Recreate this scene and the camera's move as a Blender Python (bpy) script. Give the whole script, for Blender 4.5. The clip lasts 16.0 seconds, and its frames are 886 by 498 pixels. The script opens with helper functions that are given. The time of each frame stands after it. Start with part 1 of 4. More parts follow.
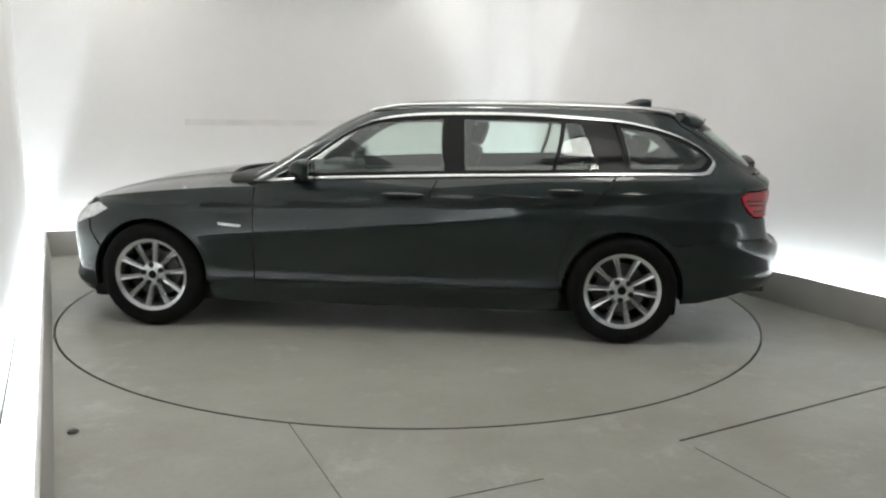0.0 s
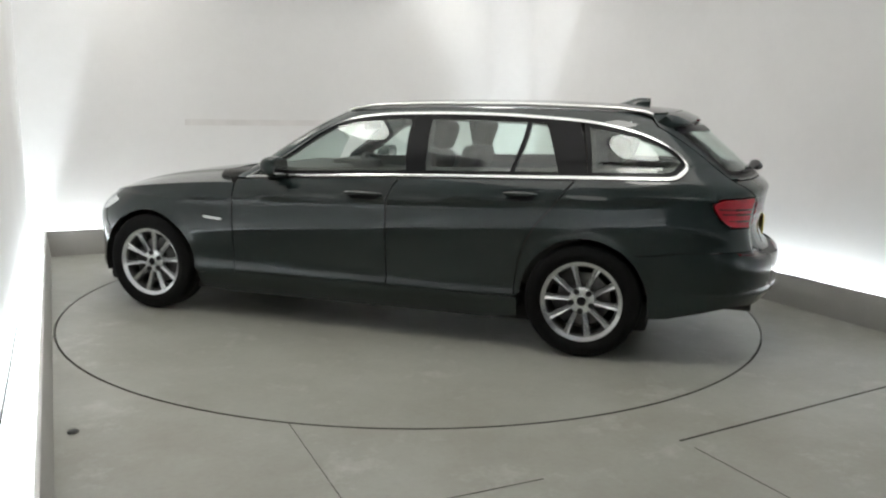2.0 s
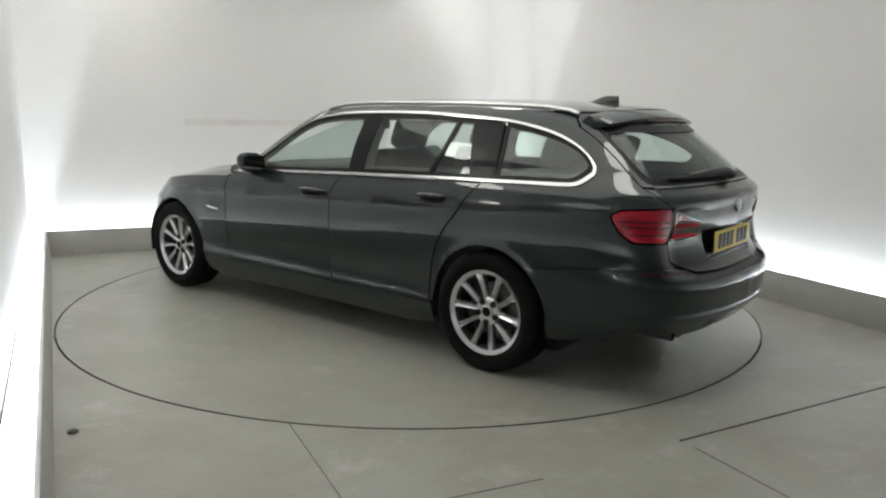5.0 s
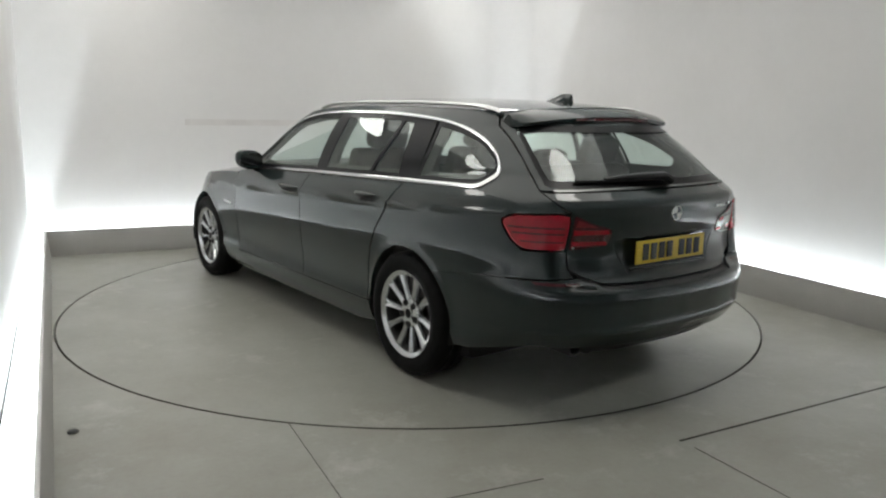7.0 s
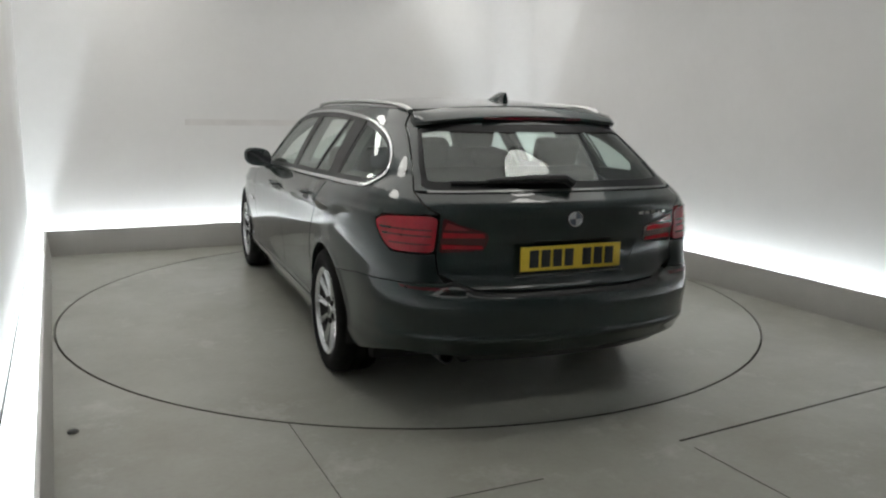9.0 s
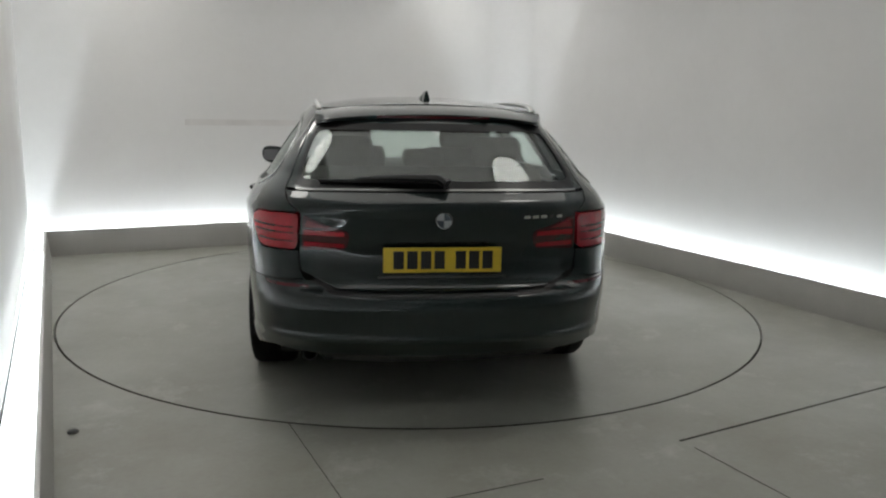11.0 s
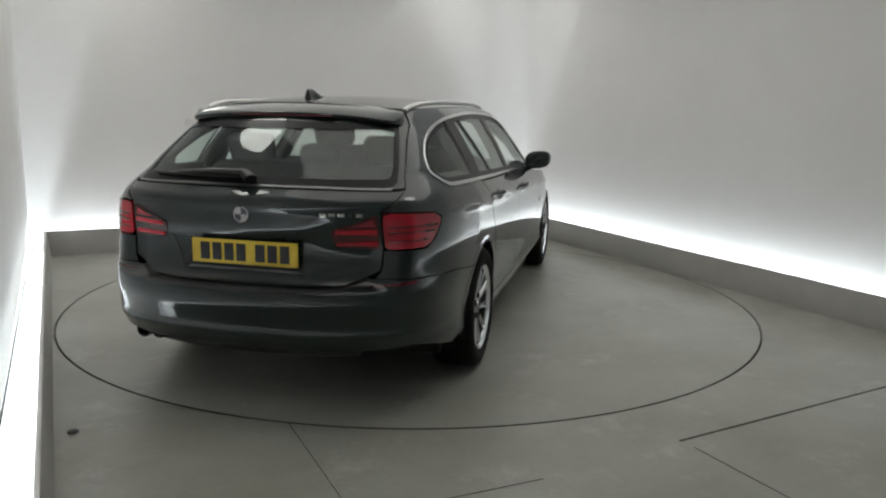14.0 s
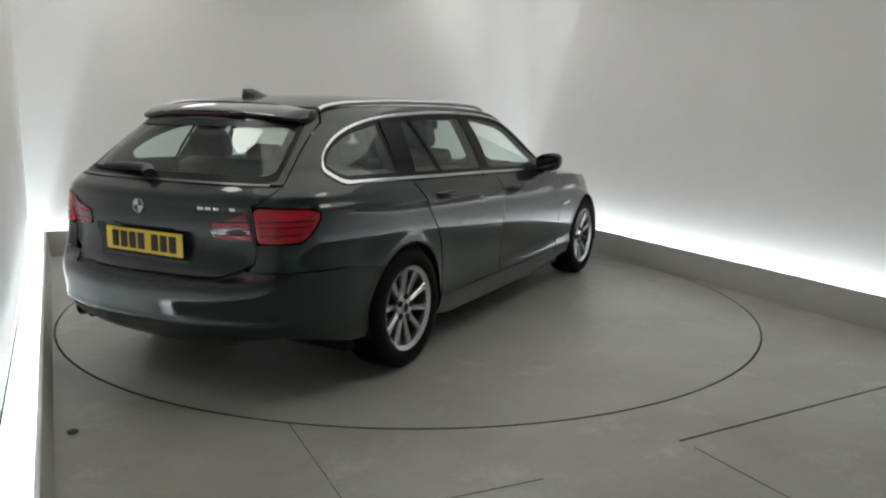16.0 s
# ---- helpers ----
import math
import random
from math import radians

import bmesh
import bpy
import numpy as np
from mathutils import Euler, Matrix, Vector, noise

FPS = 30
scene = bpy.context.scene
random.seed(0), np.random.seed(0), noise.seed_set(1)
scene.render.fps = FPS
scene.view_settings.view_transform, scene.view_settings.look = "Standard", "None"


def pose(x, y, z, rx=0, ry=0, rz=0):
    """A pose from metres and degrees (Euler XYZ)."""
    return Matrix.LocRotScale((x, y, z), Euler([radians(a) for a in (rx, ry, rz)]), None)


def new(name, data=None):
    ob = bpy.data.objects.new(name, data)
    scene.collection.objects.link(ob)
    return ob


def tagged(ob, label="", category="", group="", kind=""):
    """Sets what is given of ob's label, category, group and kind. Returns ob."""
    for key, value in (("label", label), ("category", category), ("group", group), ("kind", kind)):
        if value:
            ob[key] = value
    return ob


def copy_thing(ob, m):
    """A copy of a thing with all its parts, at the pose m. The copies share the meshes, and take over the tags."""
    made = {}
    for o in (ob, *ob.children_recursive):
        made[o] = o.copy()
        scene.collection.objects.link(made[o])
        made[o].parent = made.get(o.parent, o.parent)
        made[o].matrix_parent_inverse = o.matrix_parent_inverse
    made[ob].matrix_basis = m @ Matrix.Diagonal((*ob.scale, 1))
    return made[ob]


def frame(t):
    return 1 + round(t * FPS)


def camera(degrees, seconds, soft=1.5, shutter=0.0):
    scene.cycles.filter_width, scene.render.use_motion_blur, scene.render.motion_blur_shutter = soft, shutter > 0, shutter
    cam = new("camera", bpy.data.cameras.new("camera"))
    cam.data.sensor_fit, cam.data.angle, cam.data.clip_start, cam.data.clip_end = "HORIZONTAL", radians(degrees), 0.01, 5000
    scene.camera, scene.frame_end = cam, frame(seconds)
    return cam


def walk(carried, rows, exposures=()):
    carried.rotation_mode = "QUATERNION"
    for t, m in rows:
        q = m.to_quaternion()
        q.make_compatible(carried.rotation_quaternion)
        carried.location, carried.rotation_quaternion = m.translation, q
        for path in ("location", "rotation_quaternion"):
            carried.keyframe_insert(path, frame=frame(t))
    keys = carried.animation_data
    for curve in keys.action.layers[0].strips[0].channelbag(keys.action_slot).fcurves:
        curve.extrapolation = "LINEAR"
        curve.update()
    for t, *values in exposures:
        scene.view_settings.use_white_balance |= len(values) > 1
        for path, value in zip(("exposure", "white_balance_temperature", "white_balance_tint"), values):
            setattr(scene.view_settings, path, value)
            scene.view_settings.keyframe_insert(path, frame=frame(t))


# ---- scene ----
from mathutils.geometry import delaunay_2d_cdt

# ---- camera: fixed on the corner of the studio ----
cam = camera(60.04, 16.0, soft=2.2)
EYE = Matrix.Translation((0, -5.676, 1.412)) @ pose(0, 0, 0, 90 - 10.389, 0, 2.134 * -1) @ pose(0, 0, 0, 0, 0, 1.0)
walk(cam, [(0.0, EYE), (16.0, EYE)],
     exposures=[(0.0, 0.0), (3.5, -0.08), (7.0, -0.25), (9.0, -0.45), (12.5, -0.68), (14.5, -0.70), (16.0, -0.60)])

# ---- world and lights ----
ROOM = 24.8                     # the room's turn against the camera's axis, degrees
HALF, BACK, FRONT = 2.46, 2.68, -6.6   # inner faces of the plinth
PLINTH, TROUGH, HIGH = 0.235, 0.17, 3.1
room_m = pose(0, 0, 0, 0, 0, ROOM)


def room(s, d, z=0.0):
    return room_m @ Vector((s, d, z))


world = bpy.data.worlds.new("studio_air")
scene.world = world
world.use_nodes = True
world.node_tree.nodes["Background"].inputs[0].default_value = (0.9, 0.95, 1.0, 1)
world.node_tree.nodes["Background"].inputs[1].default_value = 0.02
PANEL_LIGHT, STRIP_LIGHT, FILL_LIGHT = 10.0, 100.0, 1.60


# ---- materials ----
def material(name, base, rough=0.5, metal=0.0, coat=0.0, vary=0.0, scale=8.0, bump=0.0, bump_scale=60.0,
             second=None, emit=None, strength=0.0, rough_vary=0.0, fine=0.0, specular=0.5, wear=None):
    m = bpy.data.materials.new(name)
    m.use_nodes = True
    nt = m.node_tree
    b = nt.nodes["Principled BSDF"]
    b.inputs["Base Color"].default_value = (*base, 1)
    b.inputs["Roughness"].default_value = rough
    b.inputs["Metallic"].default_value = metal
    b.inputs["Specular IOR Level"].default_value = specular
    b.inputs["Coat Weight"].default_value = coat
    b.inputs["Coat Roughness"].default_value = 0.03
    b.inputs["Coat IOR"].default_value = 1.54
    co = nt.nodes.new("ShaderNodeTexCoord")
    if vary or second:
        n = nt.nodes.new("ShaderNodeTexNoise")
        n.inputs["Scale"].default_value = scale
        n.inputs["Detail"].default_value = 8
        n.inputs["Roughness"].default_value = 0.62
        nt.links.new(co.outputs["Object"], n.inputs["Vector"])
        r = nt.nodes.new("ShaderNodeMapRange")
        r.inputs[1].default_value, r.inputs[2].default_value = 0.3, 0.7
        nt.links.new(n.outputs["Fac"], r.inputs[0])
        mix = nt.nodes.new("ShaderNodeMix")
        mix.data_type = "RGBA"
        other = second or tuple(c * (1 - vary) for c in base)
        mix.inputs["A"].default_value = (*base, 1)
        mix.inputs["B"].default_value = (*other, 1)
        nt.links.new(r.outputs[0], mix.inputs["Factor"])
        out = mix.outputs["Result"]
        if fine:
            n2 = nt.nodes.new("ShaderNodeTexNoise")
            n2.inputs["Scale"].default_value = scale * 30
            n2.inputs["Detail"].default_value = 4
            nt.links.new(co.outputs["Object"], n2.inputs["Vector"])
            mix2 = nt.nodes.new("ShaderNodeMix")
            mix2.data_type, mix2.blend_type = "RGBA", "MULTIPLY"
            r2 = nt.nodes.new("ShaderNodeMapRange")
            r2.inputs[3].default_value, r2.inputs[4].default_value = 1 - fine, 1 + fine
            nt.links.new(n2.outputs["Fac"], r2.inputs[0])
            mix2.inputs["Factor"].default_value = 1
            nt.links.new(out, mix2.inputs["A"])
            nt.links.new(r2.outputs[0], mix2.inputs["B"])
            out = mix2.outputs["Result"]
        if wear:
            n4 = nt.nodes.new("ShaderNodeTexNoise")
            n4.inputs["Scale"].default_value = 2.3
            n4.inputs["Detail"].default_value = 10
            n4.inputs["Roughness"].default_value = 0.75
            nt.links.new(co.outputs["Object"], n4.inputs["Vector"])
            r4 = nt.nodes.new("ShaderNodeMapRange")
            r4.inputs[1].default_value, r4.inputs[2].default_value, r4.inputs[4].default_value = 0.55, 0.72, 0.55
            nt.links.new(n4.outputs["Fac"], r4.inputs[0])
            mix4 = nt.nodes.new("ShaderNodeMix")
            mix4.data_type = "RGBA"
            mix4.inputs["B"].default_value = (*wear, 1)
            nt.links.new(r4.outputs[0], mix4.inputs["Factor"])
            nt.links.new(out, mix4.inputs["A"])
            out = mix4.outputs["Result"]
        nt.links.new(out, b.inputs["Base Color"])
        if rough_vary:
            r3 = nt.nodes.new("ShaderNodeMapRange")
            r3.inputs[1].default_value, r3.inputs[2].default_value = 0.3, 0.7
            r3.inputs[3].default_value, r3.inputs[4].default_value = rough - rough_vary, rough + rough_vary
            nt.links.new(n.outputs["Fac"], r3.inputs[0])
            nt.links.new(r3.outputs[0], b.inputs["Roughness"])
    if bump:
        n3 = nt.nodes.new("ShaderNodeTexNoise")
        n3.inputs["Scale"].default_value = bump_scale
        n3.inputs["Detail"].default_value = 4
        nt.links.new(co.outputs["Object"], n3.inputs["Vector"])
        bp = nt.nodes.new("ShaderNodeBump")
        bp.inputs["Strength"].default_value = bump
        bp.inputs["Distance"].default_value = 0.004
        nt.links.new(n3.outputs["Fac"], bp.inputs["Height"])
        nt.links.new(bp.outputs["Normal"], b.inputs["Normal"])
    if emit:
        b.inputs["Emission Color"].default_value = (*emit, 1)
        b.inputs["Emission Strength"].default_value = strength
    return m


def glass_material(name, tint):
    """A thin pane: tinted clear, with a mirror sheen that grows towards grazing view."""
    m = bpy.data.materials.new(name)
    m.use_nodes = True
    nt = m.node_tree
    nt.nodes.clear()
    out = nt.nodes.new("ShaderNodeOutputMaterial")
    tr = nt.nodes.new("ShaderNodeBsdfTransparent")
    tr.inputs[0].default_value = (*tint, 1)
    gl = nt.nodes.new("ShaderNodeBsdfGlossy")
    gl.inputs["Roughness"].default_value = 0.02
    gl.inputs["Color"].default_value = (0.95, 1, 0.98, 1)
    # Schlick's curve for both faces of the thin pane
    lw = nt.nodes.new("ShaderNodeLayerWeight")
    lw.inputs["Blend"].default_value = 0.5
    pw = nt.nodes.new("ShaderNodeMath")
    pw.operation = "POWER"
    pw.inputs[1].default_value = 5.0
    fr = nt.nodes.new("ShaderNodeMath")
    fr.operation = "MULTIPLY_ADD"
    fr.inputs[1].default_value, fr.inputs[2].default_value = 0.93, 0.065
    nt.links.new(lw.outputs["Facing"], pw.inputs[0])
    nt.links.new(pw.outputs[0], fr.inputs[0])
    mx = nt.nodes.new("ShaderNodeMixShader")
    nt.links.new(fr.outputs[0], mx.inputs[0])
    nt.links.new(tr.outputs[0], mx.inputs[1])
    nt.links.new(gl.outputs[0], mx.inputs[2])
    nt.links.new(mx.outputs[0], out.inputs[0])
    return m


PAINT = material("dark_grey_green_metallic_paint", (0.0094, 0.0176, 0.0170), 0.36, 0.06, 1.0, specular=0.10, vary=0.12, scale=900, bump=0.015, bump_scale=1200)
MIRROR_GLASS = material("dark_mirror_glass", (0.22, 0.22, 0.23), 0.05, 1.0)
PAINT.node_tree.nodes["Principled BSDF"].inputs["Coat IOR"].default_value = 1.47
CHROME = material("satin_chrome", (0.60, 0.61, 0.61), 0.18, 1.0, vary=0.1, scale=30)
RAIL = material("satin_aluminium", (0.54, 0.54, 0.53), 0.30, 1.0, vary=0.1, scale=40)
RIM = material("silver_rim_lacquer", (0.56, 0.57, 0.58), 0.2, 0.85, 0.5, vary=0.12, scale=25)
RIM_DARK = material("dark_rim_metal", (0.030, 0.030, 0.030), 0.6, 0.3, vary=0.4, scale=20)
TYRE = material("tyre_rubber", (0.005, 0.005, 0.005), 0.85, specular=0.2, vary=0.4, scale=12, bump=0.3, bump_scale=150)
BLACK = material("black_plastic", (0.012, 0.012, 0.013), 0.45, vary=0.3, scale=20, bump=0.1, bump_scale=400)
GLOSS_BLACK = material("gloss_black_trim", (0.005, 0.005, 0.006), 0.30, 0, 0.04, specular=0.12, vary=0.2, scale=20)
DARK = material("dark_cavity", (0.010, 0.010, 0.010), 0.9, vary=0.4, scale=10)
TRIM_AND_SHEEN = material("grey_satin_trim_and_lip_sheen", (0.17, 0.175, 0.17), 0.3, 0.8, vary=0.15, scale=30)
INNER = material("dark_pillar_lining", (0.055, 0.051, 0.046), 0.85, vary=0.15, scale=30, bump=0.15, bump_scale=400)
LIT_TOP = material("lit_plinth_top", (0.66, 0.65, 0.63), 0.5, vary=0.08, scale=4, fine=0.03)
CLOTH = material("taupe_seat_cloth", (0.100, 0.084, 0.070), 0.85, vary=0.3, scale=40, bump=0.3, bump_scale=500)
LINER = material("grey_headliner", (0.42, 0.40, 0.36), 0.9, vary=0.1, scale=30)
DASH = material("soft_dash_plastic", (0.035, 0.034, 0.032), 0.6, vary=0.3, scale=30, bump=0.2, bump_scale=300)
GLASS = glass_material("green_tinted_glass", (0.80, 0.88, 0.845))
LENS = material("red_lamp_lens", (0.43, 0.003, 0.015), 0.25, 0, 0.3, vary=0.35, scale=14)
LENS_DARK = material("dark_red_lamp_lens", (0.075, 0.003, 0.008), 0.15, 0, 0.4, vary=0.3, scale=14)
LENS_GLINT = material("painted_lens_glint", (0.22, 0.015, 0.022), 0.15, 0, 0.4, vary=0.2, scale=14)
HEAD = material("headlamp_lens", (0.80, 0.82, 0.83), 0.08, 0.0, 1.0, vary=0.4, scale=25)
PLATE = material("yellow_reflective_plate", (0.74, 0.52, 0.035), 0.45, vary=0.08, scale=30)
PLATE_INK = material("black_plate_ink", (0.010, 0.010, 0.012), 0.5, vary=0.2, scale=30)
BADGE_BLUE = material("badge_dark_enamel", (0.045, 0.06, 0.075), 0.2, 0, 0.8, vary=0.1, scale=50)
BADGE_WHITE = material("badge_white_enamel", (0.36, 0.37, 0.37), 0.2, 0, 0.8, vary=0.05, scale=50)
BRAKE = material("brake_disc_steel", (0.16, 0.155, 0.15), 0.45, 0.9, vary=0.4, scale=30)
FLOOR = material("grey_green_painted_floor", (0.36, 0.365, 0.325), 0.36, vary=0.0, second=(0.275, 0.266, 0.225), scale=1.3, bump=0.04,
                 bump_scale=25, rough_vary=0.06, fine=0.08, wear=(0.56, 0.56, 0.53))
DISC = material("turntable_floor_paint", (0.35, 0.355, 0.315), 0.34, second=(0.275, 0.27, 0.23), scale=1.2, bump=0.04,
                bump_scale=25, rough_vary=0.06, fine=0.08, wear=(0.56, 0.56, 0.53))
PLINTH_MAT = material("grey_plinth_paint", (0.44, 0.43, 0.41), 0.5, vary=0.12, scale=2.0, bump=0.05, bump_scale=40, fine=0.04)
WALL = material("white_studio_wall", (0.76, 0.745, 0.735), 0.6, vary=0.10, scale=0.55, bump=0.03, bump_scale=30, fine=0.02)
DARK_WALL = material("unseen_grey_front_wall", (0.16, 0.16, 0.16), 0.6, vary=0.2, scale=2.0, bump=0.05, bump_scale=40)
WALL_MARK = material("greyed_wall_seam", (0.70, 0.672, 0.657), 0.6, vary=0.15, scale=5)
TROUGH_MAT = material("white_trough_lining", (0.82, 0.83, 0.82), 0.5, vary=0.06, scale=3, fine=0.03)
SEAM = material("dark_floor_joint", (0.060, 0.056, 0.046), 0.8, vary=0.3, scale=15)
GLOW = material("cool_white_led", (0.9, 0.95, 1.0), 0.5, emit=(0.86, 0.95, 1.0), strength=STRIP_LIGHT)
PANEL_GLOW = material("neutral_light_panel", (0.9, 0.9, 0.88), 0.5, emit=(0.985, 0.965, 0.91), strength=PANEL_LIGHT)
FILL_GLOW = material("added_fill_glow", (0.9, 0.9, 0.88), 0.5, emit=(0.985, 0.965, 0.91), strength=FILL_LIGHT)
LEDGE_GLOW = material("white_ledge_made_to_glow", (0.9, 0.93, 0.95), 0.5, emit=(0.90, 0.97, 1.0), strength=2.5)


# ---- mesh helpers ----
def mesh_object(name, bm, mat, smooth=True):
    me = bpy.data.meshes.new(name)
    bm.normal_update()
    bm.to_mesh(me)
    bm.free()
    me.materials.append(mat)
    if smooth:
        for p in me.polygons:
            p.use_smooth = True
        me.set_sharp_from_angle(angle=radians(38))
    return new(name, me)


def part(name, bm, mat, parent, label="", smooth=True):
    """Links a bmesh as one mesh object under a thing or part."""
    ob = mesh_object(name, bm, mat, smooth)
    ob.parent = parent
    if label:
        tagged(ob, label)
    return ob


def box(bm, lo, hi, bevel=0.0, m=None, segments=2):
    """A bevelled box between two corners, placed by m."""
    lo, hi = Vector(lo), Vector(hi)
    got = bmesh.ops.create_cube(bm, size=1.0)["verts"]
    mid, size = (lo + hi) / 2, hi - lo
    for v in got:
        v.co = Vector((v.co[i] * size[i] + mid[i] for i in range(3)))
    if bevel:
        edges = list({e for v in got for e in v.link_edges})
        res = bmesh.ops.bevel(bm, geom=edges, offset=bevel, segments=segments, profile=0.6, affect="EDGES")
        got = list({v for f in res["faces"] for v in f.verts} | {v for v in got if v.is_valid})
    if m is not None:
        for v in got:
            v.co = m @ v.co
    return bm


def boxed(lo, hi, bevel=0.0, m=None, segments=2):
    return box(bmesh.new(), lo, hi, bevel, m, segments)


def lathe(bm, profile, n=48, axis="y"):
    """Turns a profile of (radius, along) round the y or z axis."""
    rings = []
    for k in range(n):
        a = 2 * math.pi * k / n
        ring = []
        for r, h in profile:
            c, s = r * math.cos(a), r * math.sin(a)
            ring.append(bm.verts.new((c, h, s) if axis == "y" else (c, s, h)))
        rings.append(ring)
    for k in range(n):
        a, b = rings[k], rings[(k + 1) % n]
        for i in range(len(profile) - 1):
            bm.faces.new((a[i], a[i + 1], b[i + 1], b[i]))
    bmesh.ops.remove_doubles(bm, verts=bm.verts, dist=1e-5)
    bmesh.ops.recalc_face_normals(bm, faces=bm.faces)
    return bm


def tube(points, radius, sides=10, squash=1.0, up=(0, 0, 1)):
    """A closed-ended tube along points; radius may be a list."""
    bm = bmesh.new()
    pts = [Vector(p) for p in points]
    rr = radius if isinstance(radius, (list, tuple)) else [radius] * len(pts)
    rings = []
    for i, p in enumerate(pts):
        t = (pts[min(i + 1, len(pts) - 1)] - pts[max(i - 1, 0)]).normalized()
        a = t.cross(Vector(up)).normalized()
        b = a.cross(t).normalized()
        rings.append([bm.verts.new(p + rr[i] * (math.cos(q) * a + squash * math.sin(q) * b))
                      for q in (2 * math.pi * k / sides for k in range(sides))])
    for r0, r1 in zip(rings, rings[1:]):
        for k in range(sides):
            bm.faces.new((r0[k], r0[(k + 1) % sides], r1[(k + 1) % sides], r1[k]))
    bm.faces.new(list(reversed(rings[0])))
    bm.faces.new(rings[-1])
    bmesh.ops.recalc_face_normals(bm, faces=bm.faces)
    return bm


def prism(outline, thick, m):
    """A flat plate with that outline (x, y), thick along z, placed by m."""
    bm = bmesh.new()
    lo = [bm.verts.new(m @ Vector((x, y, 0))) for x, y in outline]
    hi = [bm.verts.new(m @ Vector((x, y, thick))) for x, y in outline]
    bm.faces.new(list(reversed(lo)))
    bm.faces.new(hi)
    n = len(lo)
    for k in range(n):
        bm.faces.new((lo[k], lo[(k + 1) % n], hi[(k + 1) % n], hi[k]))
    bmesh.ops.recalc_face_normals(bm, faces=bm.faces)
    return bm


# ---- the studio ----
def structure(name, bm, mat, label, smooth=False):
    ob = mesh_object(name, bm, mat, smooth)
    ob.matrix_basis = room_m
    return tagged(ob, label, kind="structure")


DISC_R = 2.444


def build_floor():
    # floor slab with a round opening for the turntable
    bm = bmesh.new()
    n = 128
    s0, s1, d0, d1 = -HALF - 0.3, HALF + 0.3, FRONT - 0.3, BACK + 0.3
    inner, low, outer = [], [], []
    for k in range(n):
        a = 2 * math.pi * (k + 0.5) / n
        c, s = math.cos(a), math.sin(a)
        inner.append(bm.verts.new(((DISC_R + 0.010) * c, (DISC_R + 0.010) * s, 0)))
        low.append(bm.verts.new(((DISC_R + 0.010) * c, (DISC_R + 0.010) * s, -0.06)))
        f = min((s1 if c > 0 else -s0) / max(abs(c), 1e-6), (d1 if s > 0 else -d0) / max(abs(s), 1e-6))
        outer.append(bm.verts.new((f * c, f * s, 0)))
    for k in range(n):
        j = (k + 1) % n
        bm.faces.new((inner[k], outer[k], outer[j], inner[j]))
        bm.faces.new((low[k], inner[k], inner[j], low[j]))
    for cx, cy in ((s0, d0), (s1, d0), (s1, d1), (s0, d1)):
        v = bm.verts.new((cx, cy, 0))
        near = sorted(outer, key=lambda q: (q.co - v.co).length)[:2]
        bm.faces.new((v, *near))
    bmesh.ops.recalc_face_normals(bm, faces=bm.faces)
    floor = structure("floor", bm, FLOOR, "grey-green painted studio floor with thin joints")
    bm = bmesh.new()
    bmesh.ops.create_circle(bm, cap_ends=True, radius=DISC_R + 0.1, segments=96, matrix=Matrix.Translation((0, 0, -0.05)))
    structure("floor_pit", bm, SEAM, "dark pit under the turntable gap")
    # joints between the floor plates, as thin raised filler
    for a, b, w in (((-0.02, -2.822), (2.40, -2.735), 0.012), ((-1.53, -2.825), (-0.76, -2.862), 0.003), ((-1.512, -1.93), (-1.535, -3.6), 0.003),
                    ((-0.01, -2.90), (-0.005, -3.6), 0.003)):
        p, q = Vector((*a, 0)), Vector((*b, 0))
        turn = math.degrees(math.atan2(q.y - p.y, q.x - p.x))
        j = boxed((0, -w / 2, 0.0005), ((q - p).length, w / 2, 0.002), m=Matrix.Translation(p) @ pose(0, 0, 0, 0, 0, turn))
        ob = part("floor_joint", j, SEAM, floor, smooth=False)
    bm = bmesh.new()
    lathe(bm, [(0.0, 0.010), (0.018, 0.009), (0.024, 0.004), (0.024, 0.0)], 20, "z")
    bolt = mesh_object("floor_bolt", bm, BLACK)
    bolt.matrix_basis = room_m @ pose(-2.385, -1.641, 0)
    tagged(bolt, "small dark bolt head set in the floor", "bolt")


def build_turntable():
    bm = bmesh.new()
    lathe(bm, [(0.0, 0.0), (0.8, 0.0), (1.6, 0.0), (DISC_R - 0.002, 0.0), (DISC_R, -0.003), (DISC_R, -0.04)], 160, "z")
    ob = mesh_object("turntable", bm, DISC)
    ring = bmesh.new()
    lathe(ring, [(DISC_R - 0.004, -0.01), (DISC_R - 0.003, 0.0012), (DISC_R + 0.001, 0.0012), (DISC_R + 0.002, -0.02)], 160, "z")
    part("edge_ring", ring, SEAM, ob, "thin dark metal edge ring")
    return tagged(ob, "round grey-green floor turntable carrying the car", "turntable")


